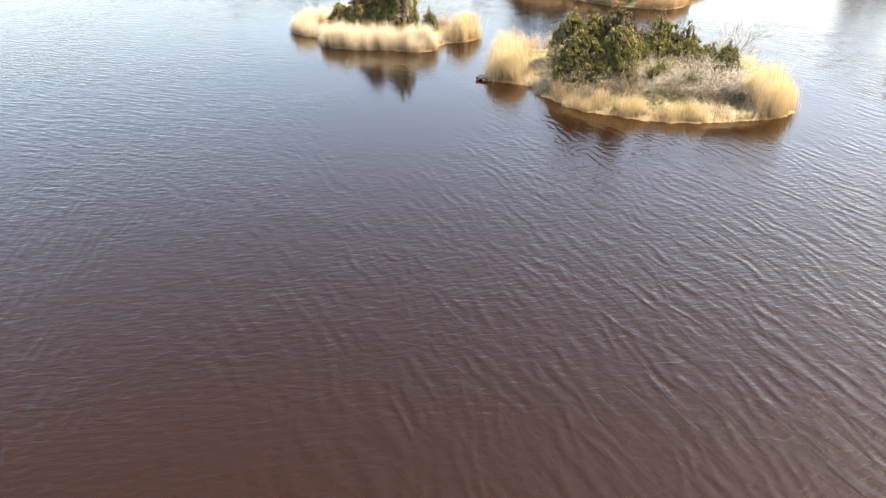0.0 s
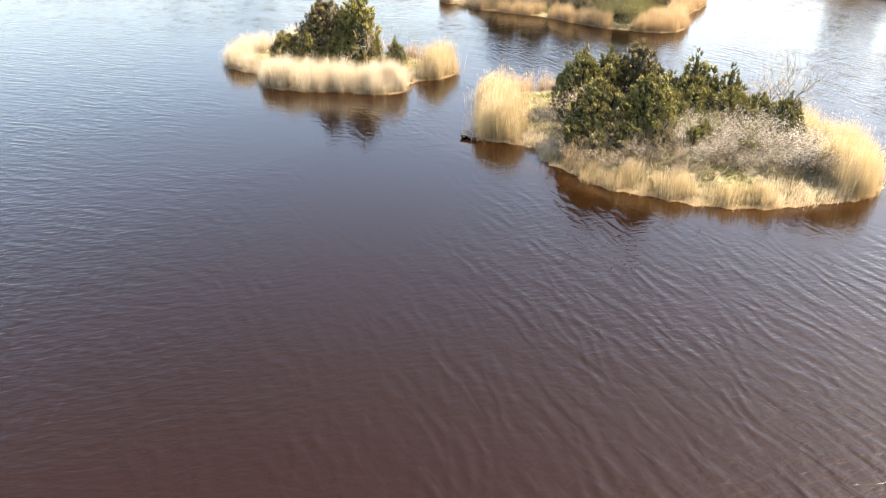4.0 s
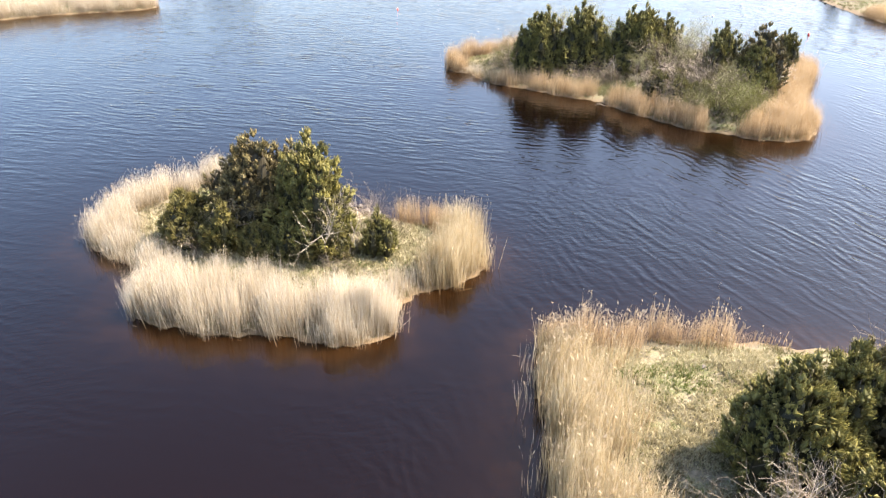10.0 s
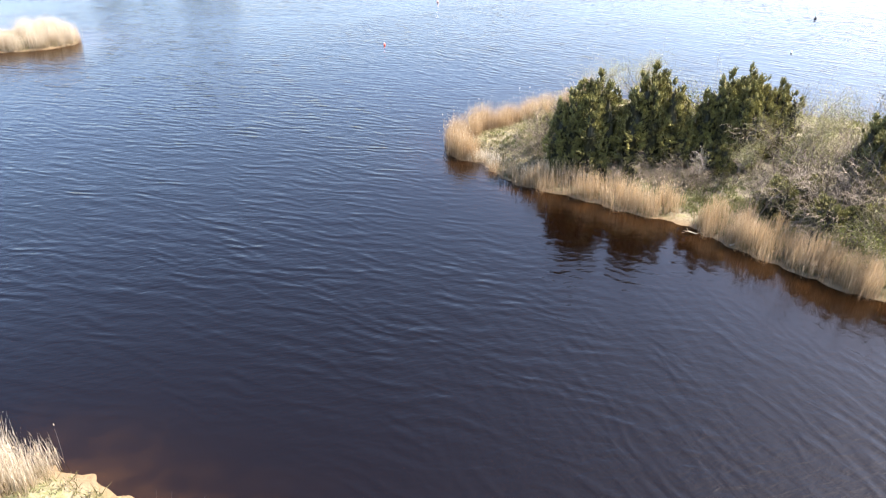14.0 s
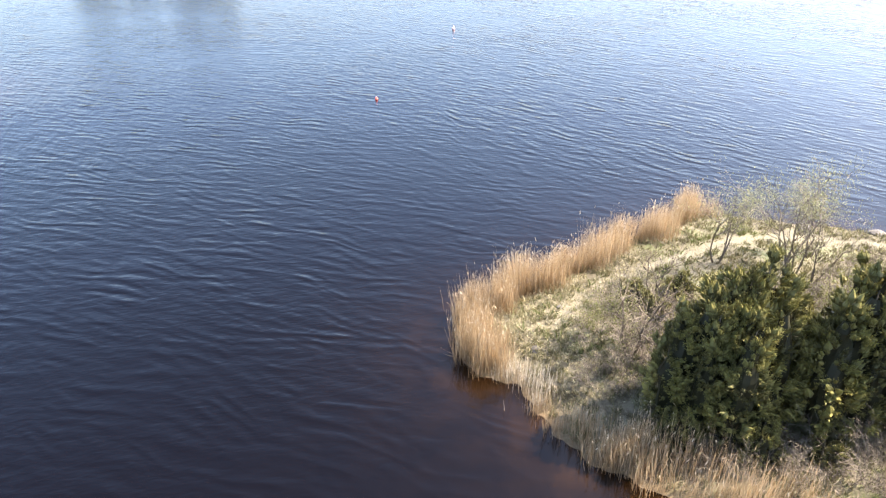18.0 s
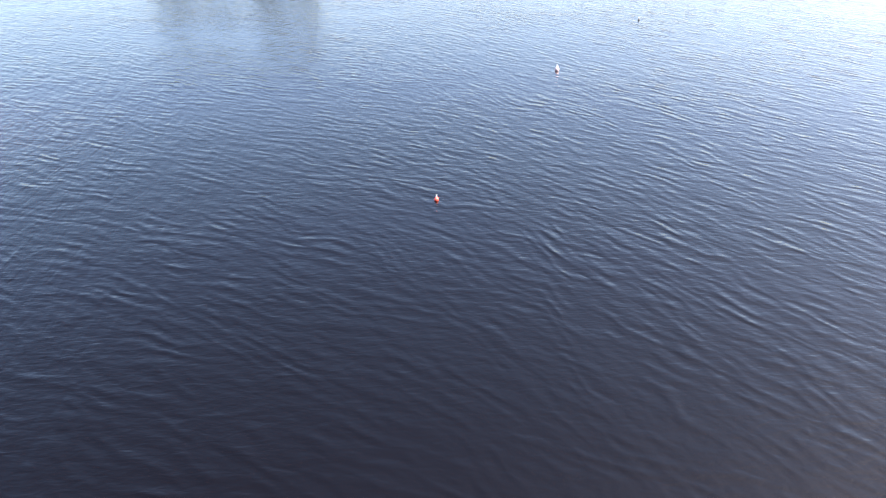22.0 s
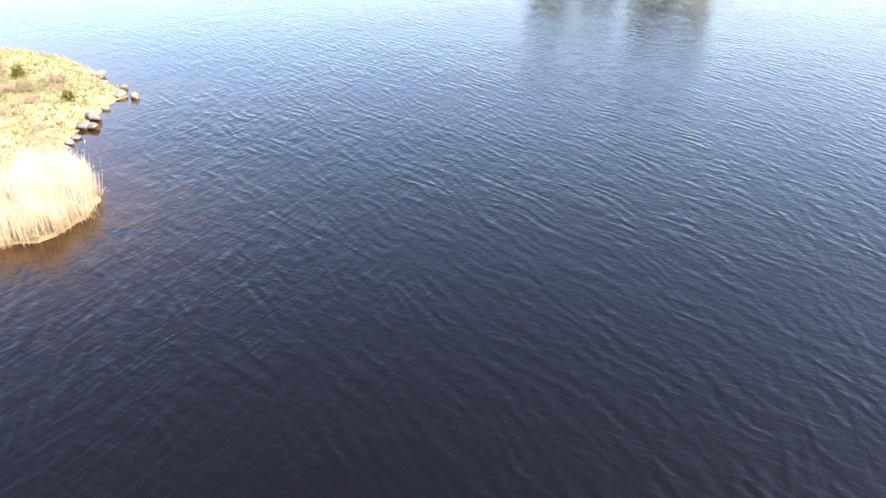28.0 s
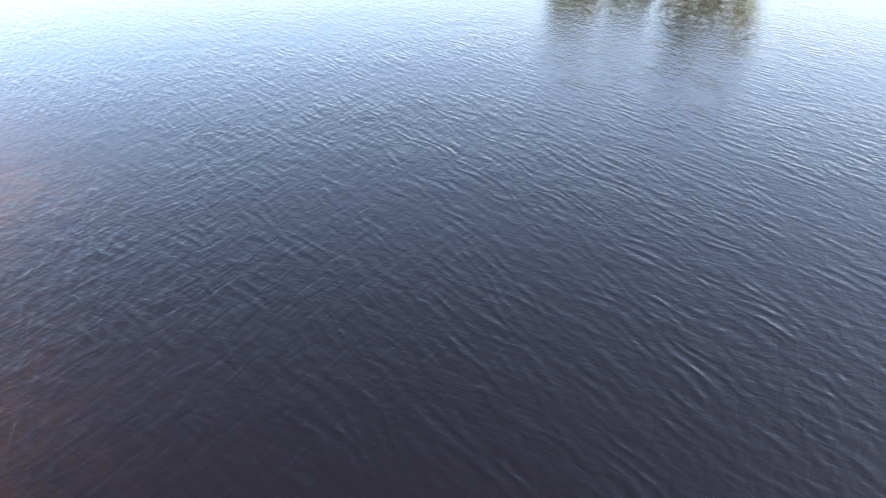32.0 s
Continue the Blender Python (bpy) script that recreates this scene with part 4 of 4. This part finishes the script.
PLANTS = {
    NEAR: [(J_WIDE, 9.2, 29.9, 20, 0.90), (J_TALL, 10.9, 30.7, 90, 0.80), (J_DULL, 12.7, 30.8, 30, 0.86), (J_GOLD, 9.5, 25.2, 10, 1.0), (J_WIDE, 12.2, 25.0, 140, 0.88), (J_LOW, 10.6, 27.9, 50, 0.9), (J_LOW, 8.6, 24.6, 200, 0.7),
           # low junipers at x 9.2, 10.8, 12.6 are added to darken the shaded front
           (J_LOW, 15.6, 27.4, 75, 1.05), (J_LOW, 17.4, 27.2, 175, 1.05), (J_LOW, 19.0, 26.9, 255, 1.0), (J_LOW, 14.0, 27.6, 15, 1.0), (J_LOW, 13.6, 25.6, 300, 0.9), (J_FEATHER, 15.7, 28.7, 75, 1.10), (J_FEATHER, 17.7, 28.2, 200, 0.95), (J_FEATHER, 14.4, 29.4, 10, 0.75), (J_LOW, 16.2, 26.9, 310, 0.85), (J_LOW, 18.3, 26.4, 200, 0.9), (J_WIDE, 20.0, 25.0, 120, 0.66), (J_LOW, 10.8, 23.5, 250, 0.75), (J_LOW, 9.2, 23.4, 170, 0.6), (J_LOW, 12.6, 23.4, 330, 0.75), (J_LOW, 14.5, 23.4, 80, 0.55), (J_LOW, 15.2, 24.2, 10, 0.6), (J_LOW, 17.0, 22.4, 40, 0.45),
           (S_TALL, 21.4, 29.5, 40, 1.15), (S_PALE, 9.0, 27.0, 30, 0.75), (S_PALE, 8.2, 27.6, 130, 0.6), (S_GREY, 7.9, 26.6, 10, 0.9), (S_GREY, 8.4, 25.6, 80, 0.7), (S_GREY, 9.6, 27.4, 160, 1.0), (S_OLIVE, 14.0, 26.6, 20, 0.9), (S_OLIVE, 13.6, 24.6, 90, 0.6), (S_OLIVE, 16.2, 25.2, 40, 0.6), (S_OLIVE, 18.0, 23.6, 140, 0.6), (S_GREY, 16.4, 25.6, 60, 0.9)],
    MID: [(J_TALL, -6.8, 43.0, 0, 1.08), (J_DULL, -8.2, 44.9, 200, 0.86), (J_GOLD, -7.0, 42.4, 70, 0.55), (J_DULL, -9.7, 44.3, 60, 0.98), (J_DULL, -10.6, 45.2, 130, 0.84), (J_SPIRE, -11.1, 42.5, 40, 0.95), (J_GOLD, -13.2, 44.0, 80, 0.70), (J_GOLD, -9.3, 42.2, 200, 0.46), (J_GOLD, -6.1, 42.5, 20, 0.48), (J_LOW, -7.8, 41.9, 100, 0.7),
          (J_FEATHER, -3.95, 43.0, 15, 0.62), (S_PALE, -6.1, 41.9, 0, 0.8, 1.2), (S_PALE, -5.4, 42.3, 140, 0.6, 1.3), (S_PALE, -11.0, 42.4, 100, 0.45, 1.5), (S_GREY, -5.0, 44.8, 15, 0.9), (S_GREY, -12.2, 42.5, 70, 0.65), (S_GREY, -8.6, 46.4, 140, 1.1), (S_GREY, -4.0, 45.4, 200, 0.7), (S_BRUSH, -5.6, 41.6, 0, 0.6)],
    # low junipers at the tall ones' feet are added to darken the shade there
    FAR: [(J_TALL, 6.0, 75.0, 0, 0.98), (J_TALL, 6.9, 75.3, 220, 1.06), (J_TALL, 9.9, 75.0, 40, 1.08), (J_LOW, 5.0, 74.1, 70, 0.5), (J_LOW, 7.1, 73.7, 200, 0.55), (J_LOW, 8.9, 73.6, 300, 0.5), (J_WIDE, 11.3, 75.4, 130, 0.86), (J_TALL, 14.1, 75.0, 10, 1.0), (J_WIDE, 15.2, 75.4, 215, 1.12), (J_TALL, 17.2, 75.8, 50, 0.88), (J_TALL, 20.0, 69.9, 70, 0.95), (J_DULL, 23.0, 69.5, 15, 1.03),
          (J_TALL, 28.0, 76.5, 10, 0.72), (J_LOW, 24.6, 72.5, 40, 1.2), (J_LOW, 9.4, 78.6, 100, 0.7), (J_LOW, 4.9, 80.4, 30, 0.5), (J_LOW, 6.4, 80.6, 160, 0.6), (J_LOW, 5.5, 79.6, 60, 0.42), (J_LOW, 8.6, 80.2, 250, 0.5), (J_LOW, 16.3, 66.4, 20, 0.9), (J_LOW, 12.6, 74.6, 120, 0.7), (J_LOW, 14.6, 73.9, 310, 0.6), (J_LOW, 19.0, 68.2, 200, 0.8), (J_LOW, 21.2, 69.0, 300, 1.0), 
          (S_BIRCH, 8.8, 83.8, 0, 0.85), (S_BIRCH, 11.2, 83.4, 80, 0.9), (S_BIRCH, 12.8, 84.6, 190, 0.75), (S_BIRCH, 15.6, 77.4, 300, 0.9), (S_BIRCH, 18.2, 73.6, 30, 1.05), (S_BIRCH, 17.6, 71.4, 120, 0.8), (S_TALL, 5.8, 81.6, 0, 0.66), (S_TALL, 4.6, 81.6, 100, 0.40), (S_TALL, 4.3, 77.8, 10, 0.92), (S_TALL, 11.9, 82.2, 70, 0.7),
          (S_TALL, 13.7, 68.2, 50, 0.75), (S_TALL, 11.2, 82.4, 220, 0.8), (S_GREY, 4.2, 77.6, 30, 0.75), (S_GREY, 17.0, 67.4, 10, 1.35), (S_GREY, 18.0, 67.2, 60, 1.4), (S_GREY, 15.6, 65.0, 130, 0.7),
          (S_OLIVE, 18.4, 63.9, 0, 1.0), (S_OLIVE, 20.6, 64.6, 60, 0.75), (S_OLIVE, 17.0, 64.6, 150, 0.8), (S_OLIVE, 20.2, 64.4, 200, 0.9), (J_LOW, 22.6, 67.6, 30, 1.0), (J_LOW, 17.6, 66.0, 130, 0.8), (S_TALL, 18.4, 70.6, 60, 0.8), (S_TALL, 19.4, 72.4, 150, 0.9), (S_OLIVE, 18.0, 72.4, 10, 1.0), (S_GREY, 18.6, 69.2, 30, 1.2), (S_GREY, 19.4, 71.0, 240, 1.3), (S_BIRCH, 14.1, 72.0, 30, 0.55), (S_GREY, 11.2, 72.4, 100, 0.7), (S_TALL, 19.4, 66.4, 20, 0.8), (S_TALL, 18.2, 65.4, 120, 0.7), (S_TALL, 15.6, 73.4, 200, 0.9), (S_OLIVE, 3.6, 78.6, 0, 0.6), (S_GREY, 18.6, 66.6, 90, 1.1), (J_TALL, 22.2, 68.0, 160, 0.8),
          (J_LOW, 15.0, 68.5, 20, 0.85), (J_LOW, 16.4, 68.9, 130, 0.8), (J_LOW, 13.4, 73.4, 250, 0.75), (S_OLIVE, 19.6, 63.4, 190, 0.8), (S_OLIVE, 12.9, 76.6, 40, 1.3), (S_OLIVE, 18.8, 65.2, 330, 0.9), (S_OLIVE, 20.8, 66.6, 100, 1.0), (S_TALL, 16.8, 73.0, 300, 0.95), (S_GREY, 17.4, 68.8, 200, 1.3), (S_GREY, 20.6, 70.8, 170, 1.4), (S_GREY, 9.2, 72.9, 50, 0.7), (S_PALE, 12.4, 72.3, 150, 0.5), (S_GREY, 6.4, 73.0, 250, 0.6), (S_OLIVE, 12.0, 79.6, 10, 0.6), (S_OLIVE, 16.0, 80.5, 80, 0.8), (S_GREY, 14.0, 78.4, 10, 1.1), (S_GREY, 19.5, 78.0, 50, 1.2), (S_OLIVE, 22.5, 76.0, 130, 1.1), (S_GREY, 25.5, 79.5, 20, 1.2), (S_BLOSSOM, 25.6, 71.5, 0, 0.9)],
    WEST: [(J_LOW, -52.3, 108.2, 0, 0.58), (J_LOW, -67.0, 116.3, 70, 0.48), (J_LOW, -59.5, 116.8, 140, 0.34), (S_BRUSH, -63.7, 115.1, 200, 0.8), (S_BRUSH, -62.1, 112.7, 260, 0.8), (S_GREY, -66.0, 114.4, 40, 0.6), (J_LOW, -80.5, 117.0, 0, 0.7), (S_BRUSH, -72.0, 115.2, 30, 0.9), (S_BRUSH, -68.5, 114.8, 80, 0.8), (S_BRUSH, -77.0, 115.6, 130, 1.0), (S_BRUSH, -64.8, 118.0, 10, 0.6), (S_BRUSH, -61.5, 117.4, 50, 0.5),
           (S_GREY, -80.0, 114.0, 0, 0.7), (S_BRUSH, -58.0, 112.5, 90, 0.6), (S_BRUSH, -62.0, 109.0, 0, 0.6), (S_BRUSH, -63.4, 117.6, 170, 0.8), (S_OLIVE, -62.6, 116.0, 40, 0.4), (S_BRUSH, -60.2, 114.6, 220, 0.5)],
    EAST: [(T_FAR, 73, 121, 80, 0.6), (T_FAR, 76, 106, 160, 0.6), (T_FAR, 82, 114, 220, 0.7), (T_FAR, 70, 88, 100, 0.6), (J_LOW, 57, 119, 0, 0.9), (J_LOW, 56, 125, 30, 1.0)],
    NORTH: [(T_FAR, -96.0, 234.5, 0, 0.80), (T_FAR, -87.0, 239.5, 70, 0.66), (T_FAR, -79.0, 243.0, 160, 0.82), (T_FAR, -74.5, 246.0, 250, 0.82)],
}
for islet, rows in PLANTS.items():
    for model, x, y, turn, size, *stretch in rows:
        plant(model, islet, x, y, turn, size, high=stretch[0] if stretch else None)
# blackthorn in flower and brush over the sunny end of the near islet, brush on the long islet
for x, y, turn, size in ((13.6, 23.6, 0, 0.75), (15.4, 22.0, 60, 0.7), (18.4, 22.2, 200, 0.85), (19.8, 21.6, 20, 0.8), (17.6, 24.8, 90, 0.9), (19.4, 24.0, 150, 0.95), (20.8, 22.8, 240, 0.8), (15.2, 24.8, 300, 0.8), (11.4, 22.4, 10, 0.4), (14.0, 21.6, 130, 0.5), (18.8, 20.8, 60, 0.8), (20.0, 20.9, 170, 0.85), (20.6, 21.6, 280, 0.8), (16.6, 23.0, 210, 0.8), (16.8, 21.0, 40, 0.5)):
    plant(S_BLOSSOM, NEAR, x, y, turn, size)
for x, y, turn, size in ((13.0, 21.4, 0, 0.55), (17.6, 20.0, 60, 0.6), (15.0, 20.8, 120, 0.5), (20.4, 20.6, 200, 0.6), (10.8, 21.6, 10, 0.5), (7.6, 23.8, 30, 0.5), (8.8, 22.6, 90, 0.5), (9.6, 21.4, 150, 0.45), (17.0, 30.6, 0, 1.0), (20.5, 30.8, 50, 1.0), (14.0, 33.0, 100, 0.9),
                         (16.2, 22.6, 100, 0.7), (18.4, 21.2, 160, 0.6), (19.4, 22.8, 280, 0.7), (11.6, 21.6, 130, 0.5), (12.8, 22.6, 300, 0.6)):
    plant(S_GREY, NEAR, x, y, turn, size)
for x, y, turn, size in ((9.0, 22.6, 0, 0.6), (10.4, 21.8, 60, 0.7), (11.6, 22.4, 120, 0.7), (12.8, 21.6, 180, 0.7), (14.2, 22.4, 240, 0.8), (15.8, 21.6, 300, 0.8), (17.4, 21.4, 20, 0.8), (16.4, 23.4, 80, 0.8), (18.8, 22.8, 140, 0.9), (20.2, 22.2, 200, 0.8), (13.2, 24.0, 260, 0.8), (11.0, 20.8, 320, 0.6), (13.6, 20.4, 40, 0.7), (7.9, 24.2, 100, 0.5)):
    plant(S_BRUSH, NEAR, x, y, turn, size)
for x, y, turn, size in ((10.2, 22.6, 110, 0.85), (12.4, 23.0, 290, 0.8), (8.6, 23.6, 60, 0.7)):
    plant(S_GREY, NEAR, x, y, turn, size)
for x, y, turn, size in ((4.6, 78.0, 80, 0.9), (5.4, 78.9, 150, 0.8), (6.4, 79.2, 340, 0.8), (6.6, 77.9, 50, 0.9), (4.4, 76.8, 260, 0.8), (8.4, 79.2, 30, 0.8), (4.4, 80.4, 0, 0.7), (6.2, 80.2, 60, 0.8), (7.4, 78.4, 200, 0.8), (9.2, 81.4, 20, 0.7), (10.6, 80.4, 90, 0.8), (9.0, 77.8, 250, 0.9), (5.4, 77.4, 300, 0.8), (12.8, 81.4, 30, 0.9), (3.2, 76.4, 0, 0.7), (14.8, 82.6, 110, 1.0), (17.5, 83.5, 60, 1.1), (13.4, 67.0, 0, 0.7),
                         # the last five thicken the brush to darken shaded ground before the junipers
                         (17.0, 68.0, 0, 1.2), (18.8, 66.2, 70, 1.2), (20.4, 67.6, 140, 1.2), (21.6, 66.0, 210, 1.1), (17.2, 65.6, 280, 1.0), (16.4, 72.0, 230, 1.2), (8.2, 72.9, 40, 0.7), (9.8, 72.6, 110, 0.8), (11.2, 72.3, 190, 0.8), (12.2, 71.9, 310, 0.7), (13.0, 72.4, 20, 0.8)):
    plant(S_BRUSH, FAR, x, y, turn, size)
for model in MODELS:
    for ob in (*model.children_recursive, model):
        bpy.data.objects.remove(ob)


# ---- stones ----
def boulder(seed, flat=0.7, name="boulder", **tags):
    rnd = np.random.default_rng(seed)
    bm = bmesh.new()
    bmesh.ops.create_icosphere(bm, subdivisions=3, radius=0.5)
    shift = Vector(rnd.uniform(-50, 50, 3))
    squeeze = Vector((1.0, rnd.uniform(0.65, 0.95), flat))
    # broken faces: the ball is cut back by a dozen tilted planes
    cuts = [(Vector(rnd.normal(0, 1, 3)).normalized(), rnd.uniform(0.62, 0.88)) for _ in range(13)]
    for v in bm.verts:
        n = v.co.normalized()
        k = 1.12 + 0.30 * noise.noise(n * 1.3 + shift) + 0.10 * noise.noise(n * 3.4 + shift)
        k = min([k] + [deep / n.dot(side) for side, deep in cuts if n.dot(side) > 0.2]) + 0.05 * noise.noise(n * 8 + shift)
        v.co = Vector((n.x * squeeze.x, n.y * squeeze.y, n.z * squeeze.z)) * 0.5 * k
    for f in bm.faces:
        f.smooth = True
    for e in bm.edges:
        e.smooth = e.calc_face_angle(0.0) < 0.42
    me = bpy.data.meshes.new(name)
    bm.to_mesh(me)
    bm.free()
    me.materials.append(STONE)
    return tagged(new(name, me), **tags)


STONES = [boulder(40 + i, flat, label="worn grey-brown granite boulder at the water's edge", category="boulder", group="shore boulders") for i, flat in enumerate((0.66, 0.52, 0.42, 0.75))]


def stone(kind, x, y, z, size, turn=0.0):
    return copy_thing(STONES[kind], pose(x, y, z, 0, 0, turn) @ Matrix.Diagonal((size, size, size, 1)))


for k, x, y, z, size, turn in ((0, -55.8, 116.7, 0.35, 1.5, 20), (1, -54.5, 115.6, 0.2, 1.3, 80), (2, -53.0, 114.4, 0.12, 0.9, 10), (1, -52.2, 113.7, 0.12, 0.8, 120), (0, -58.6, 120.9, 0.22, 1.1, 0), (1, -59.6, 120.4, 0.15, 1.3, 50), (2, -60.6, 120.6, 0.12, 1.0, 100),
                               (3, -61.5, 121.5, 0.15, 0.7, 0), (1, -66.3, 121.8, 0.25, 1.5, 10), (2, -64.0, 121.0, 0.2, 1.2, 60), (0, -62.8, 120.6, 0.2, 0.8, 30), (2, -54.0, 115.9, 0.3, 1.1, 200), (3, -51.6, 113.2, 0.05, 0.5, 0), (1, -57.4, 118.3, 0.1, 0.7, 20),
                               (2, -6.9, 49.1, 0.1, 0.75, 10), (1, -6.3, 48.8, 0.12, 0.7, 70), (0, -5.7, 48.9, 0.05, 0.45, 0), (2, -4.7, 47.9, 0.15, 0.95, 100), (1, -5.2, 48.3, 0.05, 0.6, 40), (1, -7.8, 49.5, 0.05, 0.45, 20), (3, -8.6, 50.1, 0.05, 0.35, 0), (3, -5.5, 48.2, 0.0, 0.3, 0),
                               (2, 50.9, 119.0, 0.15, 1.2, 10), (1, 50.8, 121.0, 0.15, 1.0, 60), (0, 51.2, 123.4, 0.15, 1.0, 30), (2, 51.9, 125.6, 0.15, 1.3, 90), (1, 50.4, 116.6, 0.1, 1.1, 0), (3, 51.0, 124.6, 0.05, 0.8, 0), (2, 50.5, 114.2, 0.1, 1.0, 140),
                               (0, 8.6, 34.9, 0.72, 0.5, 30), (2, 9.0, 34.2, 0.70, 0.55, 80), (1, 8.4, 32.0, 0.85, 0.5, 0),
                               (1, 1.2, 78.3, 0.42, 0.6, 20), (2, 1.7, 79.6, 0.6, 0.7, 90), (0, 2.2, 80.6, 0.75, 0.45, 0), (3, 10.6, 88.6, 0.35, 0.6, 30), (1, 11.6, 89.0, 0.3, 0.7, 10), (2, 17.4, 88.1, 0.3, 1.1, 20), (2, 18.6, 87.9, 0.3, 1.1, 100), (0, 19.8, 87.5, 0.3, 1.3, 60), (1, 14.2, 88.2, 0.35, 1.0, 0), (2, 21.2, 87.1, 0.2, 1.4, 0)):
    stone(k, x, y, z * 0.8, size * (0.86 if x < -40 else 0.45 if x > 45 else 0.75), turn)
for ob in STONES:
    bpy.data.objects.remove(ob)


# ---- landing stage, driftwood, buoys ----
def box(bm, size, at=(0, 0, 0), bevel=0.01, turn=0.0):
    made = bmesh.ops.create_cube(bm, size=1.0)["verts"]
    bmesh.ops.scale(bm, vec=size, verts=made)
    bmesh.ops.rotate(bm, matrix=Matrix.Rotation(radians(turn), 3, "Z"), verts=made)
    bmesh.ops.translate(bm, vec=at, verts=made)
    edges = list({e for v in made for e in v.link_edges})
    bmesh.ops.bevel(bm, geom=edges, offset=bevel, segments=1, affect="EDGES")


def landing_stage():
    stage = thing("landing_stage", (2.15, 27.45, 0.0), -28, 0.9, label="small weathered grey plank landing stage among reeds", category="landing stage")
    for i, y in enumerate((-0.36, -0.12, 0.12, 0.36)):
        bm = bmesh.new()
        box(bm, (1.25 + 0.08 * math.sin(i * 2.3), 0.22, 0.05), (0.04 * math.cos(i * 1.9), y, 0.24 + 0.012 * (i % 2)), 0.012, 1.5 * math.sin(i * 1.3))
        part("plank", bm, PLANKWOOD, stage)
    for x in (-0.45, 0.45):
        bm = bmesh.new()
        box(bm, (0.12, 0.95, 0.14), (x, 0, 0.13), 0.012)
        part("bearer", bm, PLANKWOOD, stage)
        for y in (-0.38, 0.38):
            bm = bmesh.new()
            bmesh.ops.create_cone(bm, cap_ends=True, segments=10, radius1=0.06, radius2=0.055, depth=0.9, matrix=Matrix.Translation((x, y, -0.36)))
            part("post", bm, PLANKWOOD, stage)


landing_stage()


def driftwood(x, y, z, turn, length, seed):
    rnd = np.random.default_rng(seed)
    rows, _, _ = branching(rnd, 1, length, 0.4, 1, 1, thick=0.05, wild=0.3)
    v, f = tubes(rows)
    ob = tagged(sheet("driftwood", v, f, DEADWOOD), "bleached branch lying at the water's edge", "driftwood")
    ob.matrix_world = pose(x, y, z, 0, 82, turn)


driftwood(11.1, 67.9, 0.06, 200, 1.2, 3)
driftwood(12.3, 66.6, 0.06, 30, 0.8, 4)
driftwood(-2.7, 39.0, 0.08, 120, 1.0, 5)


def buoy(x, y, colour, size, label):
    ob = thing("mooring_buoy", (x, y, 0.0), 30, size, label=label, category="buoy", group="mooring buoys")
    bm = bmesh.new()
    bmesh.ops.create_uvsphere(bm, u_segments=24, v_segments=14, radius=0.22, matrix=Matrix.Translation((0, 0, 0.10)))
    for v in bm.verts:
        if v.co.z > 0.28:
            v.co.z += 0.03
    for f in bm.faces:
        f.smooth = True
    part("float", bm, colour, ob)
    bm = bmesh.new()
    bmesh.ops.create_cone(bm, cap_ends=True, segments=12, radius1=0.05, radius2=0.04, depth=0.12, matrix=Matrix.Translation((0, 0, 0.38)))
    part("neck", bm, colour, ob)
    bm = bmesh.new()
    ring = [bm.verts.new((0.07 * math.cos(a) + 0.018 * math.cos(b) * math.cos(a), 0.018 * math.sin(b), 0.49 + (0.07 + 0.018 * math.cos(b)) * math.sin(a))) for a in np.linspace(0, 6.283, 16, endpoint=False) for b in np.linspace(0, 6.283, 6, endpoint=False)]
    for i in range(16):
        for j in range(6):
            bm.faces.new([ring[i * 6 + j], ring[((i + 1) % 16) * 6 + j], ring[((i + 1) % 16) * 6 + (j + 1) % 6], ring[i * 6 + (j + 1) % 6]])
    part("ring", bm, WHITE, ob, "pale mooring ring")


buoy(-8.7, 108.2, RED, 0.5, "small red mooring buoy with a pale ring")
buoy(-4.16, 133.5, PINK, 0.72, "faded pink and white mooring buoy")
buoy(3.2, 155.0, DARK, 0.45, "dark mooring buoy far out")
buoy(38.8, 95.3, RED, 0.6, "red mooring buoy off the far shore")
buoy(31.4, 105.9, WHITE, 0.5, "small white mooring buoy on open water")
buoy(41.4, 123.3, DARK, 0.7, "dark mooring buoy far out")
